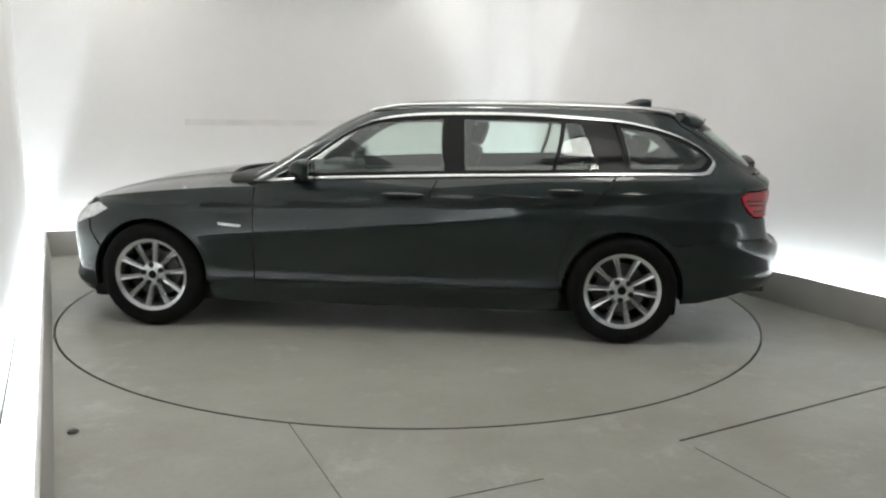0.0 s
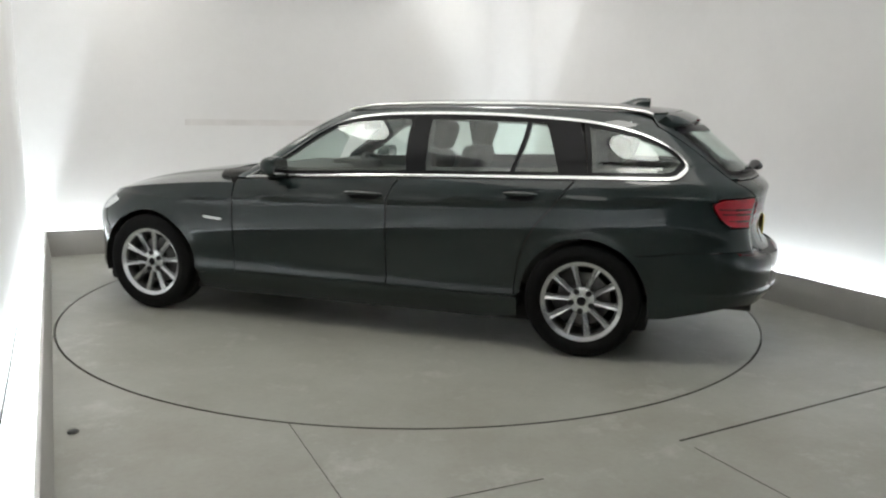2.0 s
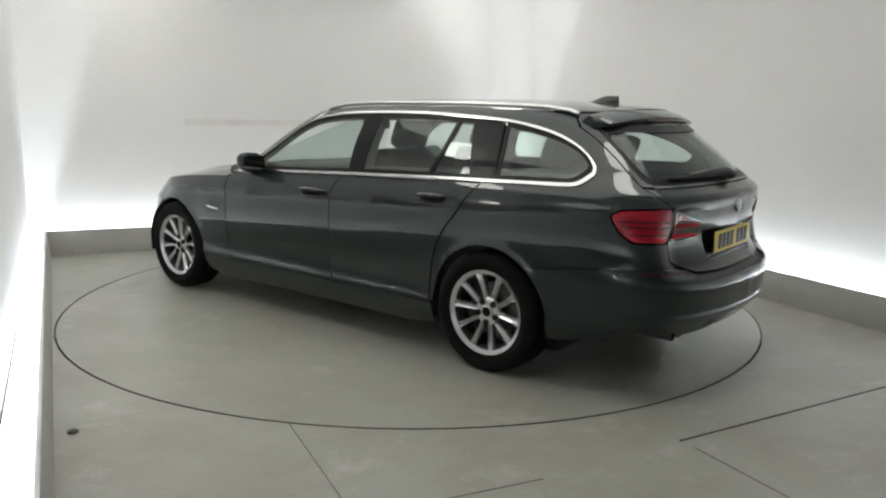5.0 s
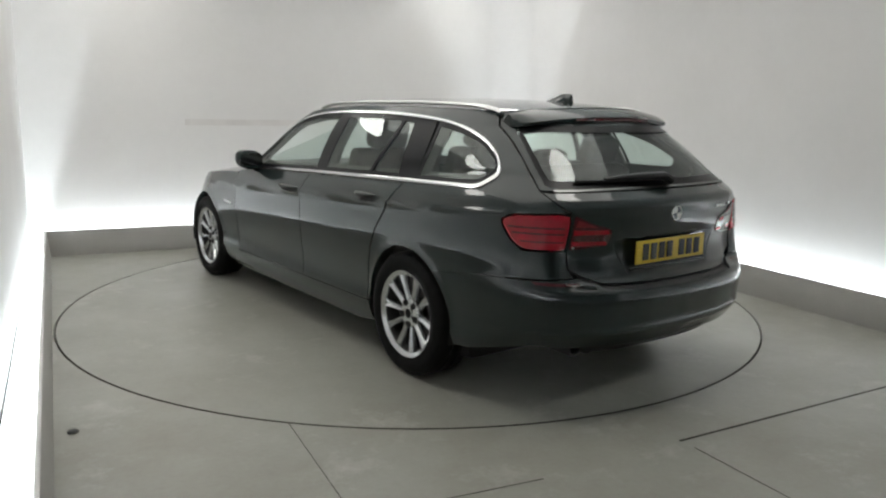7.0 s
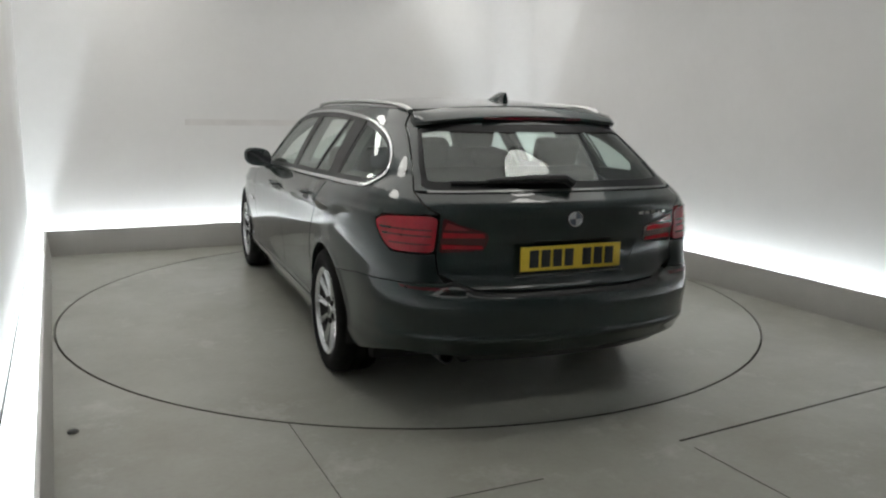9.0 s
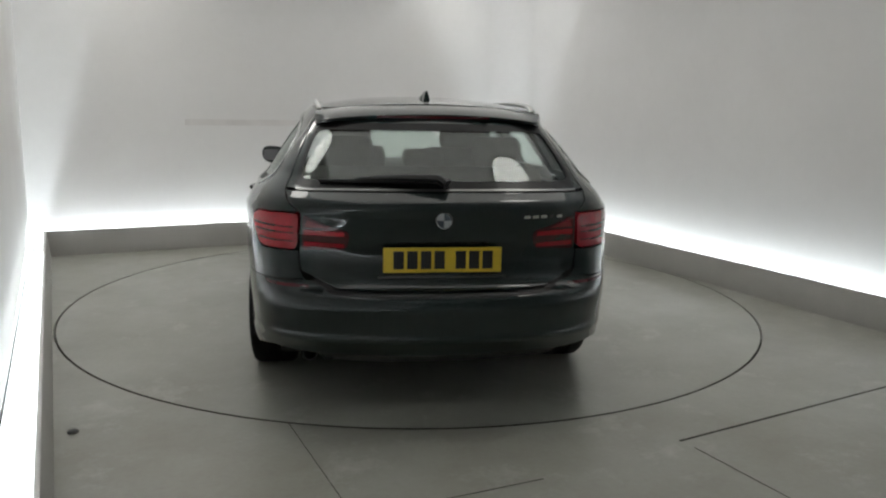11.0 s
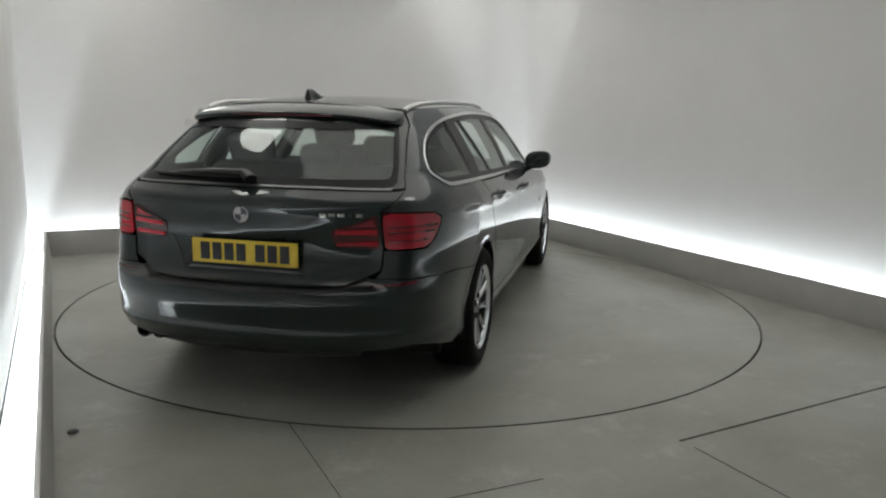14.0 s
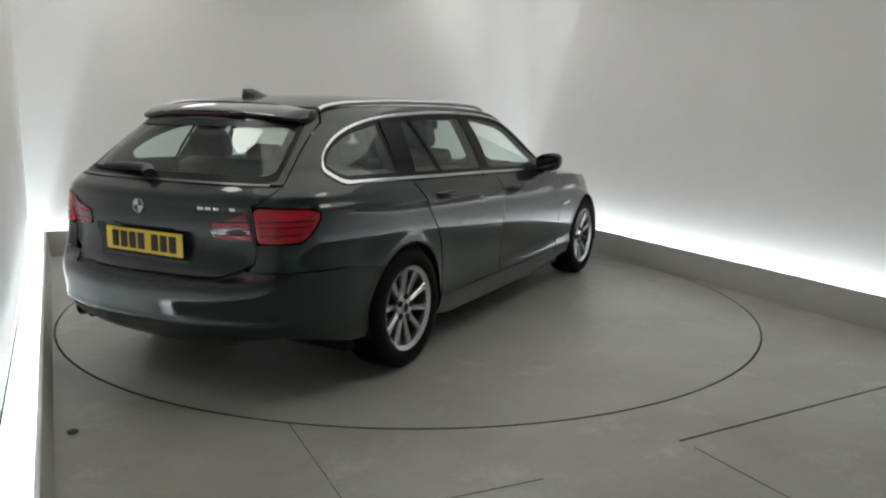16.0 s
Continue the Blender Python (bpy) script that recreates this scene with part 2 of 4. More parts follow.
def build_walls():
    # plinth: an upright board, the trough behind it, then the wall
    T = TROUGH
    runs = (("west", (-HALF, FRONT), (-HALF, BACK), (-1, 0)), ("north", (-HALF, BACK), (HALF, BACK), (0, 1)),
            ("east", (HALF, BACK), (HALF, FRONT), (1, 0)), ("south", (HALF, FRONT), (-HALF, FRONT), (0, -1)))
    for side, a, b, n in runs:
        a, b, nn = Vector((*a, 0)), Vector((*b, 0)), Vector((*n, 0))
        along = (b - a).normalized()
        def slab(off0, off1, z0, z1, bev=0.0, grow=0.0):
            g = along * grow
            p = [a - g + nn * off0, b + g + nn * off1]
            lo = [min(p[0][i], p[1][i]) for i in range(2)]
            hi = [max(p[0][i], p[1][i]) for i in range(2)]
            return boxed((*lo, z0), (*hi, z1), bev)
        grow_p = {"north": 0.0, "south": 0.0}.get(side, 0.018)
        board = slab(0.0, 0.018, 0.0, PLINTH, 0.003, 0.06 if side == "north" else -0.001)
        if side == "west":      # this board leans back a little
            for v in board.verts:
                v.co.x -= 0.027 * v.co.z / PLINTH
        structure("plinth_" + side, board, PLINTH_MAT, "low grey painted plinth board along the wall", True)
        structure("trough_" + side, slab(0.018, T, 0.0, 0.05, 0.0, 0.018 if grow_p else 0.0), TROUGH_MAT, "white light trough behind the plinth")
        # the south wall is unseen; its grey is set for the car's reflections
        structure("wall_" + side, slab(T, T + 0.12, 0.0, HIGH, 0.0, (T + 0.12) if grow_p else T - 0.001), DARK_WALL if side == "south" else WALL,
                  "unseen plain grey wall closing the studio" if side == "south" else "plain white studio wall, glowing at its foot")
        strip = slab(0.085, 0.112, 0.052, 0.066, 0.0, -0.03)
        ob = mesh_object("led_strip", strip, GLOW, False)
        ob.matrix_basis = room_m
        tagged(ob, "cool white light strip hidden behind the plinth", "light strip", "strips round the room")
    structure("ceiling", boxed((-HALF - 0.3, FRONT - 0.3, HIGH), (HALF + 0.3, BACK + 0.3, HIGH + 0.1)), WALL, "plain white studio ceiling")
    # the north-east corner is coved
    bm = bmesh.new()
    r, cs, cd = 0.36, HALF + T - 0.361, BACK + T - 0.361
    rows = []
    for k in range(17):
        a = radians(90 * k / 16)
        rows.append([bm.verts.new((cs + r * math.cos(a), cd + r * math.sin(a), z)) for z in (0.05, 1.0, 2.0, HIGH - 0.001)])
    for r0, r1 in zip(rows, rows[1:]):
        for i in range(3):
            bm.faces.new((r0[i], r1[i], r1[i + 1], r0[i + 1]))
    structure("wall_cove", bm, WALL, "white wall rounded into the corner", True)
    # light on the west board's top, put into a paler strip
    structure("trim_plinth_lit_top", boxed((-HALF - 0.0455, FRONT + 0.01, PLINTH + 0.001), (-HALF - 0.0265, BACK - 0.005, PLINTH + 0.006), 0.001), LIT_TOP, "pale strip painting the lit top of the plinth")
    # soft dark seam on the back wall, and the slot in the trough by the west wall
    structure("trim_wall_seam", boxed((-1.2, BACK + T - 0.004, 1.205), (0.75, BACK + T - 0.001, 1.265), 0.001), WALL_MARK, "faint grey seam across the white wall")
    # the ledge is no lamp; its emission paints the wall foot's strong light
    structure("trim_ledge", boxed((-HALF - T, -4.2, 0.19), (-HALF - T + 0.030, 1.85, 0.222), 0.003), LEDGE_GLOW, "narrow white ledge along the wall foot, made to glow")
    structure("trim_trough_slot", boxed((-0.004, -2.4, 0.2225), (0.004, 1.42, 0.224), 0, pose(-HALF - T + 0.0185, 0.23, 0, 0, 0, -0.36)), SEAM, "thin dark joint along the white ledge")


def build_ceiling_lights():
    for s, d, r in ((0.35, -2.3, 0.31), (-1.95, -0.5, 0.31), (-1.75, 2.1, 0.31), (1.75, 2.1, 0.31)):
        light = new("ceiling_light")
        light.matrix_basis = room_m @ pose(s, d, HIGH)
        tagged(light, "round flat ceiling light with a pale metal rim", "light", "ceiling lights")
        bm = bmesh.new()
        lathe(bm, [(0.0, -0.072), (r * 0.7, -0.072), (r - 0.01, -0.068), (r - 0.004, -0.055)], 40, "z")
        part("diffuser", bm, PANEL_GLOW, light, "glowing white diffuser")
        bm = bmesh.new()
        lathe(bm, [(r - 0.003, -0.05), (r, -0.074), (r + 0.018, -0.074), (r + 0.024, -0.06), (r + 0.024, -0.001)], 40, "z")
        part("rim", bm, RAIL, light)
    # framed fill panel, unseen, added to stand in for a brightly lit ceiling
    soft = new("added_fill_panel")
    soft.matrix_basis = room_m @ pose(0.0, 0.0, HIGH)
    tagged(soft, "large unseen fill panel added under the ceiling", "light panel")
    part("diffuser", boxed((-1.85, -2.70, -0.040), (1.45, 1.70, -0.030)), FILL_GLOW, soft, "softly glowing fill sheet")
    for a, b in (((-1.89, -2.74), (1.49, -2.70)), ((-1.89, 1.70), (1.49, 1.74)), ((-1.89, -2.699), (-1.85, 1.699)), ((1.45, -2.699), (1.49, 1.699))):
        part("frame_bar", boxed((*a, -0.05), (*b, -0.001), 0.004), RAIL, soft)


build_floor()
turntable = build_turntable()
build_walls()
build_ceiling_lights()

# ---- the car's surface: rings of a plan curve, scaled with height ----
def smooth_curve(table):
    """A monotone cubic through (a, b) pairs, as a function on arrays."""
    xs = np.array([p[0] for p in table], float)
    ys = np.array([p[1] for p in table], float)
    h, d = np.diff(xs), np.diff(ys) / np.diff(xs)
    m = np.zeros(len(xs))
    m[0], m[-1] = d[0], d[-1]
    for i in range(1, len(xs) - 1):
        if d[i - 1] * d[i] > 0:
            w1, w2 = 2 * h[i] + h[i - 1], h[i] + 2 * h[i - 1]
            m[i] = (w1 + w2) / (w1 / d[i - 1] + w2 / d[i])

    def f(x):
        x = np.clip(np.asarray(x, float), xs[0], xs[-1])
        i = np.clip(np.searchsorted(xs, x) - 1, 0, len(xs) - 2)
        t = (x - xs[i]) / h[i]
        return ((1 + 2 * t) * (1 - t) ** 2 * ys[i] + t * (1 - t) ** 2 * h[i] * m[i]
                + t * t * (3 - 2 * t) * ys[i + 1] + t * t * (t - 1) * h[i] * m[i + 1])
    return f


WHEELS = ((1.484, 0.335), (-1.484, 0.335))
ARCH = 0.365
half_width = smooth_curve([(0.17, 0.84), (0.23, 0.872), (0.28, 0.893), (0.315, 0.900), (0.345, 0.900), (0.372, 0.896), (0.405, 0.8945), (0.45, 0.898), (0.55, 0.909), (0.70, 0.920),
                           (0.80, 0.919), (0.845, 0.925), (0.857, 0.932), (0.868, 0.925), (0.90, 0.914), (0.94, 0.896), (0.985, 0.868),
                           (1.04, 0.838), (1.10, 0.808), (1.20, 0.755), (1.30, 0.697), (1.37, 0.652), (1.42, 0.605), (1.46, 0.54)])
rear_end = smooth_curve([(0.17, -2.36), (0.25, -2.42), (0.33, -2.51), (0.38, -2.550), (0.40, -2.569), (0.413, -2.5775), (0.430, -2.572), (0.49, -2.576), (0.55, -2.583), (0.61, -2.572), (0.66, -2.552),
                         (0.70, -2.540), (0.78, -2.522), (0.86, -2.510), (0.93, -2.502), (0.985, -2.494), (1.01, -2.480),
                         (1.035, -2.445), (1.06, -2.412), (1.20, -2.252), (1.33, -2.095), (1.40, -2.00), (1.46, -1.92)])
tuck = smooth_curve([(0.17, 0.0), (0.604, 0.0), (0.632, 0.050), (0.66, 0.068), (0.72, 0.075), (0.80, 0.062), (0.87, 0.035), (0.94, 0.018), (1.0, 0.0), (1.46, 0.0)])
nose_end = smooth_curve([(0.17, 2.285), (0.215, 2.325), (0.25, 2.33), (0.31, 2.31), (0.40, 2.312), (0.55, 2.316), (0.66, 2.28), (0.74, 2.20), (0.82, 2.09), (0.95, 2.05), (1.46, 2.0)])
screen_end = smooth_curve([(0.80, 1.26), (0.92, 1.058), (1.03, 0.82), (1.206, 0.53), (1.336, 0.292), (1.413, 0.09), (1.46, -0.148)])
REAR_PLAN = [(-1.0, 0.0), (-0.995, 0.25), (-0.98, 0.46), (-0.955, 0.64), (-0.915, 0.785), (-0.86, 0.88), (-0.79, 0.94), (-0.70, 0.977), (-0.55, 1.0), (-0.3, 1.0), (0.0, 1.0)]
NOSE_PLAN = [(0.3, 1.0), (0.62, 0.998), (0.70, 0.985), (0.79, 0.94), (0.865, 0.85), (0.925, 0.71), (0.965, 0.50), (0.99, 0.25), (1.0, 0.0)]
SCREEN_PLAN = [(0.34, 1.0), (0.727, 0.998), (0.83, 0.975), (0.912, 0.90), (0.955, 0.75), (0.980, 0.55), (0.994, 0.30), (1.0, 0.0)]


def crease_shift(x, z):
    """Belt and crease climb towards the tail; sills and roof stay level."""
    fade = np.clip((z - 0.42) / 0.25, 0, 1) * np.clip((1.33 - z) / 0.2, 0, 1)
    return 0.045 * np.clip(x, -2.1, 1.3) * fade


class Ring:
    def __init__(self, front_plan, front_end):
        tab = np.array(front_plan[::-1] + REAR_PLAN[::-1], float)
        d = np.sqrt((np.diff(tab[:, 0]) * 2.2) ** 2 + (np.diff(tab[:, 1]) * 0.92) ** 2)
        s = np.concatenate([[0], np.cumsum(d)])
        fine = np.linspace(0, s[-1], 3000)
        q = smooth_curve(list(zip(s, tab[:, 0])))(fine)
        e = smooth_curve(list(zip(s, tab[:, 1])))(fine)
        k = np.ones(41) / 41
        q = np.convolve(np.pad(q, 20, "reflect"), k, "valid")
        e = np.convolve(np.pad(e, 20, "reflect", reflect_type="odd"), k, "valid")
        self.u, self.q, self.e, self.end, self.front_end = fine, q, np.clip(e, 0, 1), s[-1], front_end

    def at(self, u, z):
        u, z = np.asarray(u, float), np.asarray(z, float)
        flip = np.where((u > self.end) | (u < 0), -1.0, 1.0)
        u = np.where(u > self.end, 2 * self.end - u, np.abs(u))
        q, e = np.interp(u, self.u, self.q), np.interp(u, self.u, self.e)
        x = np.where(q > 0, -0.5 + q * (self.front_end(z) + 0.5), -0.5 - q * (rear_end(z) + 0.5))
        mid = np.clip((0.82 - e) / 0.22, 0, 1)
        x = x + np.where(q < -0.8, tuck(z) * mid * mid * (3 - 2 * mid), 0.0)
        y = e * half_width(z + crease_shift(x, z))
        # the cabin draws in towards the tail
        s = np.clip((-0.9 - x) / 1.1, 0, 1)
        y = y * (1 - 0.055 * s * s * (3 - 2 * s) * np.clip((z - 0.985) / 0.12, 0, 1))
        # the shoulder slims over the tail lamps
        y = y * (1 - 0.020 * s * s * np.exp(-((z - 0.985) / 0.05) ** 2))
        for wx, wz in WHEELS:
            r = np.hypot(x - wx, z - wz)
            y = y + 0.006 * np.exp(-((r - ARCH) / 0.026) ** 2) * np.clip((z - 0.2) / 0.15, 0, 1) * (e > 0.5)
        return np.stack([x, y * flip, z], -1)

    def side(self, x, z):
        """The (u, z) of a side point given by x and z."""
        q = (x + 0.5) / (float(self.front_end(z)) + 0.5) if x > -0.5 else (x + 0.5) / (-0.5 - float(rear_end(z)))
        return (float(np.interp(-q, -self.q, self.u)), z)

    def rear(self, y, z):
        """The (u, z) of a point at the tail given by y and z."""
        e = min(abs(y) / float(half_width(z - 0.09 * min(1, max(0, (1.33 - z) / 0.2)) * min(1, max(0, (z - 0.42) / 0.25)))), 1.0)
        mid = 2000
        u = float(np.interp(e, self.e[mid:][::-1], self.u[mid:][::-1]))
        return (u, z) if y >= 0 else (2 * self.end - u, z)

    def front(self, y, z):
        e = min(abs(y) / float(half_width(z)), 1.0)
        u = float(np.interp(e, self.e[:900], self.u[:900]))
        return (u, z) if y >= 0 else (-u, z)


LOW, HIGH_RING = Ring(NOSE_PLAN, nose_end), Ring(SCREEN_PLAN, screen_end)
roof_mid = smooth_curve([(-2.6, 1.25), (-2.2, 1.372), (-2.0, 1.412), (-1.7, 1.442), (-1.4, 1.458), (-1.0, 1.466), (-0.6, 1.466), (-0.2, 1.454), (0.0, 1.438),
                         (0.2, 1.408), (0.5, 1.33)])
hood_mid = smooth_curve([(0.6, 1.0), (1.0, 0.985), (1.25, 0.965), (1.55, 0.928), (1.8, 0.875), (2.0, 0.812), (2.15, 0.745), (2.24, 0.690), (2.32, 0.62)])


def roof_z(x, y):
    return roof_mid(x) + 0.013 - 0.058 * (np.abs(y) / 0.6) ** 2.2


def hood_z(x, y):
    ridge = 0.010 * np.exp(-((np.abs(y) - 0.45) / 0.06) ** 2)
    return hood_mid(x) - 0.055 * (np.abs(y) / 0.75) ** 2 + ridge


def meet(ring, u, top, lo, hi):
    """The height at which the ring's line at u meets the surface top(x, y)."""
    for _ in range(40):
        z = (lo + hi) / 2
        p = ring.at(u, z)
        if z > top(p[0], p[1]):
            hi = z
        else:
            lo = z
    return (lo + hi) / 2


def dense(pts, step=0.03, closed=True):
    out = []
    n = len(pts)
    for i in range(n if closed else n - 1):
        a, b = np.array(pts[i]), np.array(pts[(i + 1) % n])
        k = max(1, int(np.linalg.norm(b - a) / step + 0.5))
        out += [tuple(a + (b - a) * j / k) for j in range(k)]
    if not closed:
        out.append(tuple(pts[-1]))
    return out


def rounded(pts, r=0.04, closed=True):
    """Rounds the corners of a polygon by cutting them with short arcs."""
    out = []
    n = len(pts)
    for i in range(n):
        p, a, b = np.array(pts[i]), np.array(pts[i - 1]), np.array(pts[(i + 1) % n])
        la, lb = np.linalg.norm(a - p), np.linalg.norm(b - p)
        k = min(r, la * 0.45, lb * 0.45)
        s, e = p + (a - p) / la * k, p + (b - p) / lb * k
        for t in (0, 0.2, 0.4, 0.6, 0.8, 1.0):
            out.append(tuple((1 - t) ** 2 * s + 2 * t * (1 - t) * p + t * t * e))
    return out


def spline(pts, n=6):
    """A soft open curve through points (Catmull-Rom)."""
    p = [np.array(q, float) for q in pts]
    out = []
    for i in range(len(p) - 1):
        a, b, c, d = p[max(i - 1, 0)], p[i], p[i + 1], p[min(i + 2, len(p) - 1)]
        for k in range(n):
            t = k / n
            out.append(tuple(0.5 * (2 * b + (c - a) * t + (2 * a - 5 * b + 4 * c - d) * t * t + (3 * b - a - 3 * c + d) * t ** 3)))
    return out + [tuple(p[-1])]


def inside(poly, pts):
    poly = np.asarray(poly)
    x, y = pts[:, 0], pts[:, 1]
    res = np.zeros(len(pts), bool)
    j = len(poly) - 1
    for i in range(len(poly)):
        xi, yi, xj, yj = *poly[i], *poly[j]
        with np.errstate(divide="ignore", invalid="ignore"):
            cross = ((yi > y) != (yj > y)) & (x < (xj - xi) * (y - yi) / (yj - yi + 1e-12) + xi)
        res ^= cross
        j = i
    return res


def shrink(poly, gap):
    """Moves an outline inwards by gap."""
    p = np.asarray(poly, float)
    area = np.sum(p[:, 0] * np.roll(p[:, 1], -1) - np.roll(p[:, 0], -1) * p[:, 1])
    t = np.roll(p, -1, 0) - np.roll(p, 1, 0)
    t /= np.linalg.norm(t, axis=1)[:, None] + 1e-9
    n = np.stack([-t[:, 1], t[:, 0]], 1) * (1 if area > 0 else -1)
    return [tuple(q) for q in p + n * gap]


def panel(name, outline, surf, mat, parent, label="", side=1, lift=0.0, gap=0.0008, flange=0.018, step=0.035, proud=None):
    """A curved sheet-metal piece: the outline, in the surface's own two coordinates, laid on surf, with turned-in edges."""
    edge = dense(outline, step * 0.6)
    if gap:
        edge = shrink(edge, gap)
    e = np.array(edge)
    lo, hi = e.min(0), e.max(0)
    gx, gy = np.meshgrid(np.arange(lo[0], hi[0], step), np.arange(lo[1], hi[1], step * 0.8))
    gx[1::2] += step / 2
    grid = np.stack([gx.ravel(), gy.ravel()], 1)
    grid = grid[inside(edge, grid)]
    if len(grid):
        dist = np.min(np.hypot(grid[:, None, 0] - e[None, :, 0], grid[:, None, 1] - e[None, :, 1]), 1)
        grid = grid[dist > step * 0.4]
    pts = [Vector(p) for p in edge] + [Vector(p) for p in grid]
    nb = len(edge)
    vs, _, fs, ov, _, _ = delaunay_2d_cdt(pts, [], [list(range(nb))], 1, 1e-6)
    uv = np.array([(v.x, v.y) for v in vs])
    def place(w):
        return surf(w[:, 0], w[:, 1])
    eps = 0.004
    P = place(uv)
    du = place(uv + (eps, 0)) - place(uv - (eps, 0))
    dv = place(uv + (0, eps)) - place(uv - (0, eps))
    N = np.cross(du, dv)
    N /= np.linalg.norm(N, axis=1)[:, None] + 1e-12
    # outward: away from the car's core
    core = np.array([np.clip(P[:, 0], -1.6, 1.6), np.zeros(len(P)), np.full(len(P), 0.7)]).T
    flip = 1 if np.sum(np.einsum("ij,ij->i", N, P - core)) > 0 else -1
    N *= flip
    P = P + N * lift
    if proud is not None:
        P = P + N * proud(uv)[:, None]
    verts = [tuple(p) for p in P]
    norms = [tuple(n) for n in N]
    faces = []
    for f in fs:
        a, b, c = (np.array(verts[i]) for i in f[:3])
        up = np.dot(np.cross(b - a, c - a), N[f[0]])
        faces.append(tuple(f) if up > 0 else tuple(reversed(f)))
    if flange:
        back = {}
        for i, o in enumerate(ov):
            for k in o:
                if k < nb:
                    back[k] = i
        ring = [back[k] for k in range(nb) if k in back]
        n = len(ring)
        base = len(verts)
        ctr = [P[i] for i in ring]
        for k, i in enumerate(ring):
            t = ctr[(k + 1) % n] - ctr[k - 1]
            out = np.cross(t, N[i])
            out /= np.linalg.norm(out) + 1e-12
            verts += [tuple(P[i]), tuple(P[i] - N[i] * flange)]
            norms += [tuple(out), tuple(out)]
        a0, b0 = ctr[0], ctr[1]
        for k in range(n):
            j = (k + 1) % n
            faces.append((base + 2 * k, base + 2 * k + 1, base + 2 * j + 1, base + 2 * j))
    if side < 0:
        verts = [(x, -y, z) for x, y, z in verts]
        norms = [(x, -y, z) for x, y, z in norms]
        faces = [tuple(reversed(f)) for f in faces]
    me = bpy.data.meshes.new(name)
    me.from_pydata(verts, [], faces)
    me.materials.append(mat)
    for p in me.polygons:
        p.use_smooth = True
    me.normals_split_custom_set_from_vertices(norms)
    ob = new(name, me)
    ob.parent = parent
    if label:
        tagged(ob, label)
    return ob


def low(u, z):
    return LOW.at(u, z)


def high(u, z):
    return HIGH_RING.at(u, z)


def roof_surf(x, y):
    return np.stack([x, y, roof_z(x, y)], -1)


def hood_surf(x, y):
    return np.stack([x, y, hood_z(x, y)], -1)


def arch(x0, z0, r, a0, a1, n=24):
    return [(x0 + r * math.cos(radians(a0 + (a1 - a0) * k / n)), z0 + r * math.sin(radians(a0 + (a1 - a0) * k / n))) for k in range(n + 1)]


def on(ring, pts):
    return [ring.side(x, z) for x, z in dense(pts, 0.04, False)]


# window outline along the side, from the front tip over the roof to the tail and back under
DLO_TOP = [(0.73, 0.945), (0.60, 1.020), (0.462, 1.103), (0.265, 1.240), (0.15, 1.303), (0.032, 1.345), (-0.12, 1.370), (-0.30, 1.383), (-0.60, 1.390), (-0.90, 1.388),
           (-1.242, 1.372), (-1.45, 1.354), (-1.62, 1.325), (-1.75, 1.290), (-1.86, 1.245), (-1.95, 1.190), (-2.003, 1.140), (-2.020, 1.108), (-2.008, 1.082), (-1.972, 1.050), (-1.93, 1.040)]
DLO_LOW = [(-1.85, 1.038), (-1.424, 1.030), (-0.90, 1.015), (-0.40, 1.000), (0.00, 0.984), (0.409, 0.967)]
DLO = spline(DLO_TOP, 4) + spline(DLO_LOW, 4)


def band(name, path, width, lift, mat, parent, side, closed=True, thick=0.010, label=""):
    """A trim strip that follows a path on the upper ring, width inwards, proud of it."""
    outer = dense([HIGH_RING.side(*p) for p in path], 0.03, closed)
    inner = shrink(outer, width) if closed else None
    bm = bmesh.new()
    n = len(outer)
    rows = []
    for q, l in ((outer, 0.0), (outer, lift), (shrink(outer, width * 0.5), lift * 1.35), (inner, lift), (inner, -0.004)):
        a = np.array(q)
        P = high(a[:, 0], a[:, 1])
        nx = high(a[:, 0] + 0.003, a[:, 1]) - high(a[:, 0] - 0.003, a[:, 1])
        nz = high(a[:, 0], a[:, 1] + 0.003) - high(a[:, 0], a[:, 1] - 0.003)
        N = np.cross(nz, nx)
        N /= np.linalg.norm(N, axis=1)[:, None]
        N *= np.where(N[:, 1:2] > 0, 1, -1)
        P = P + N * l
        rows.append([bm.verts.new((p[0], side * p[1], p[2])) for p in P])
    for r0, r1 in zip(rows, rows[1:]):
        for k in range(n):
            bm.faces.new((r0[k], r0[(k + 1) % n], r1[(k + 1) % n], r1[k]))
    bmesh.ops.recalc_face_normals(bm, faces=bm.faces)
    return part(name, bm, mat, parent, label)


def belt(x):
    return float(np.interp(-x, [-p[0] for p in DLO_LOW[::-1]], [p[1] for p in DLO_LOW[::-1]]))


def top_at(x):
    t = sorted(p for p in spline(DLO_TOP[:-3], 4))
    return float(np.interp(x, [p[0] for p in t], [p[1] for p in t]))


def window_outline(x0t, x0b, x1t, x1b, inset=0.022):
    """A pane between two slanted posts (top and bottom x, tail end first), under the window outline."""
    pts = []
    n = 14
    for k in range(n + 1):
        x = x0t + (x1t - x0t) * k / n
        pts.append((x, top_at(x)))
    for k in range(n + 1):
        x = x1b + (x0b - x1b) * k / n
        pts.append((x, belt(x)))
    return pts


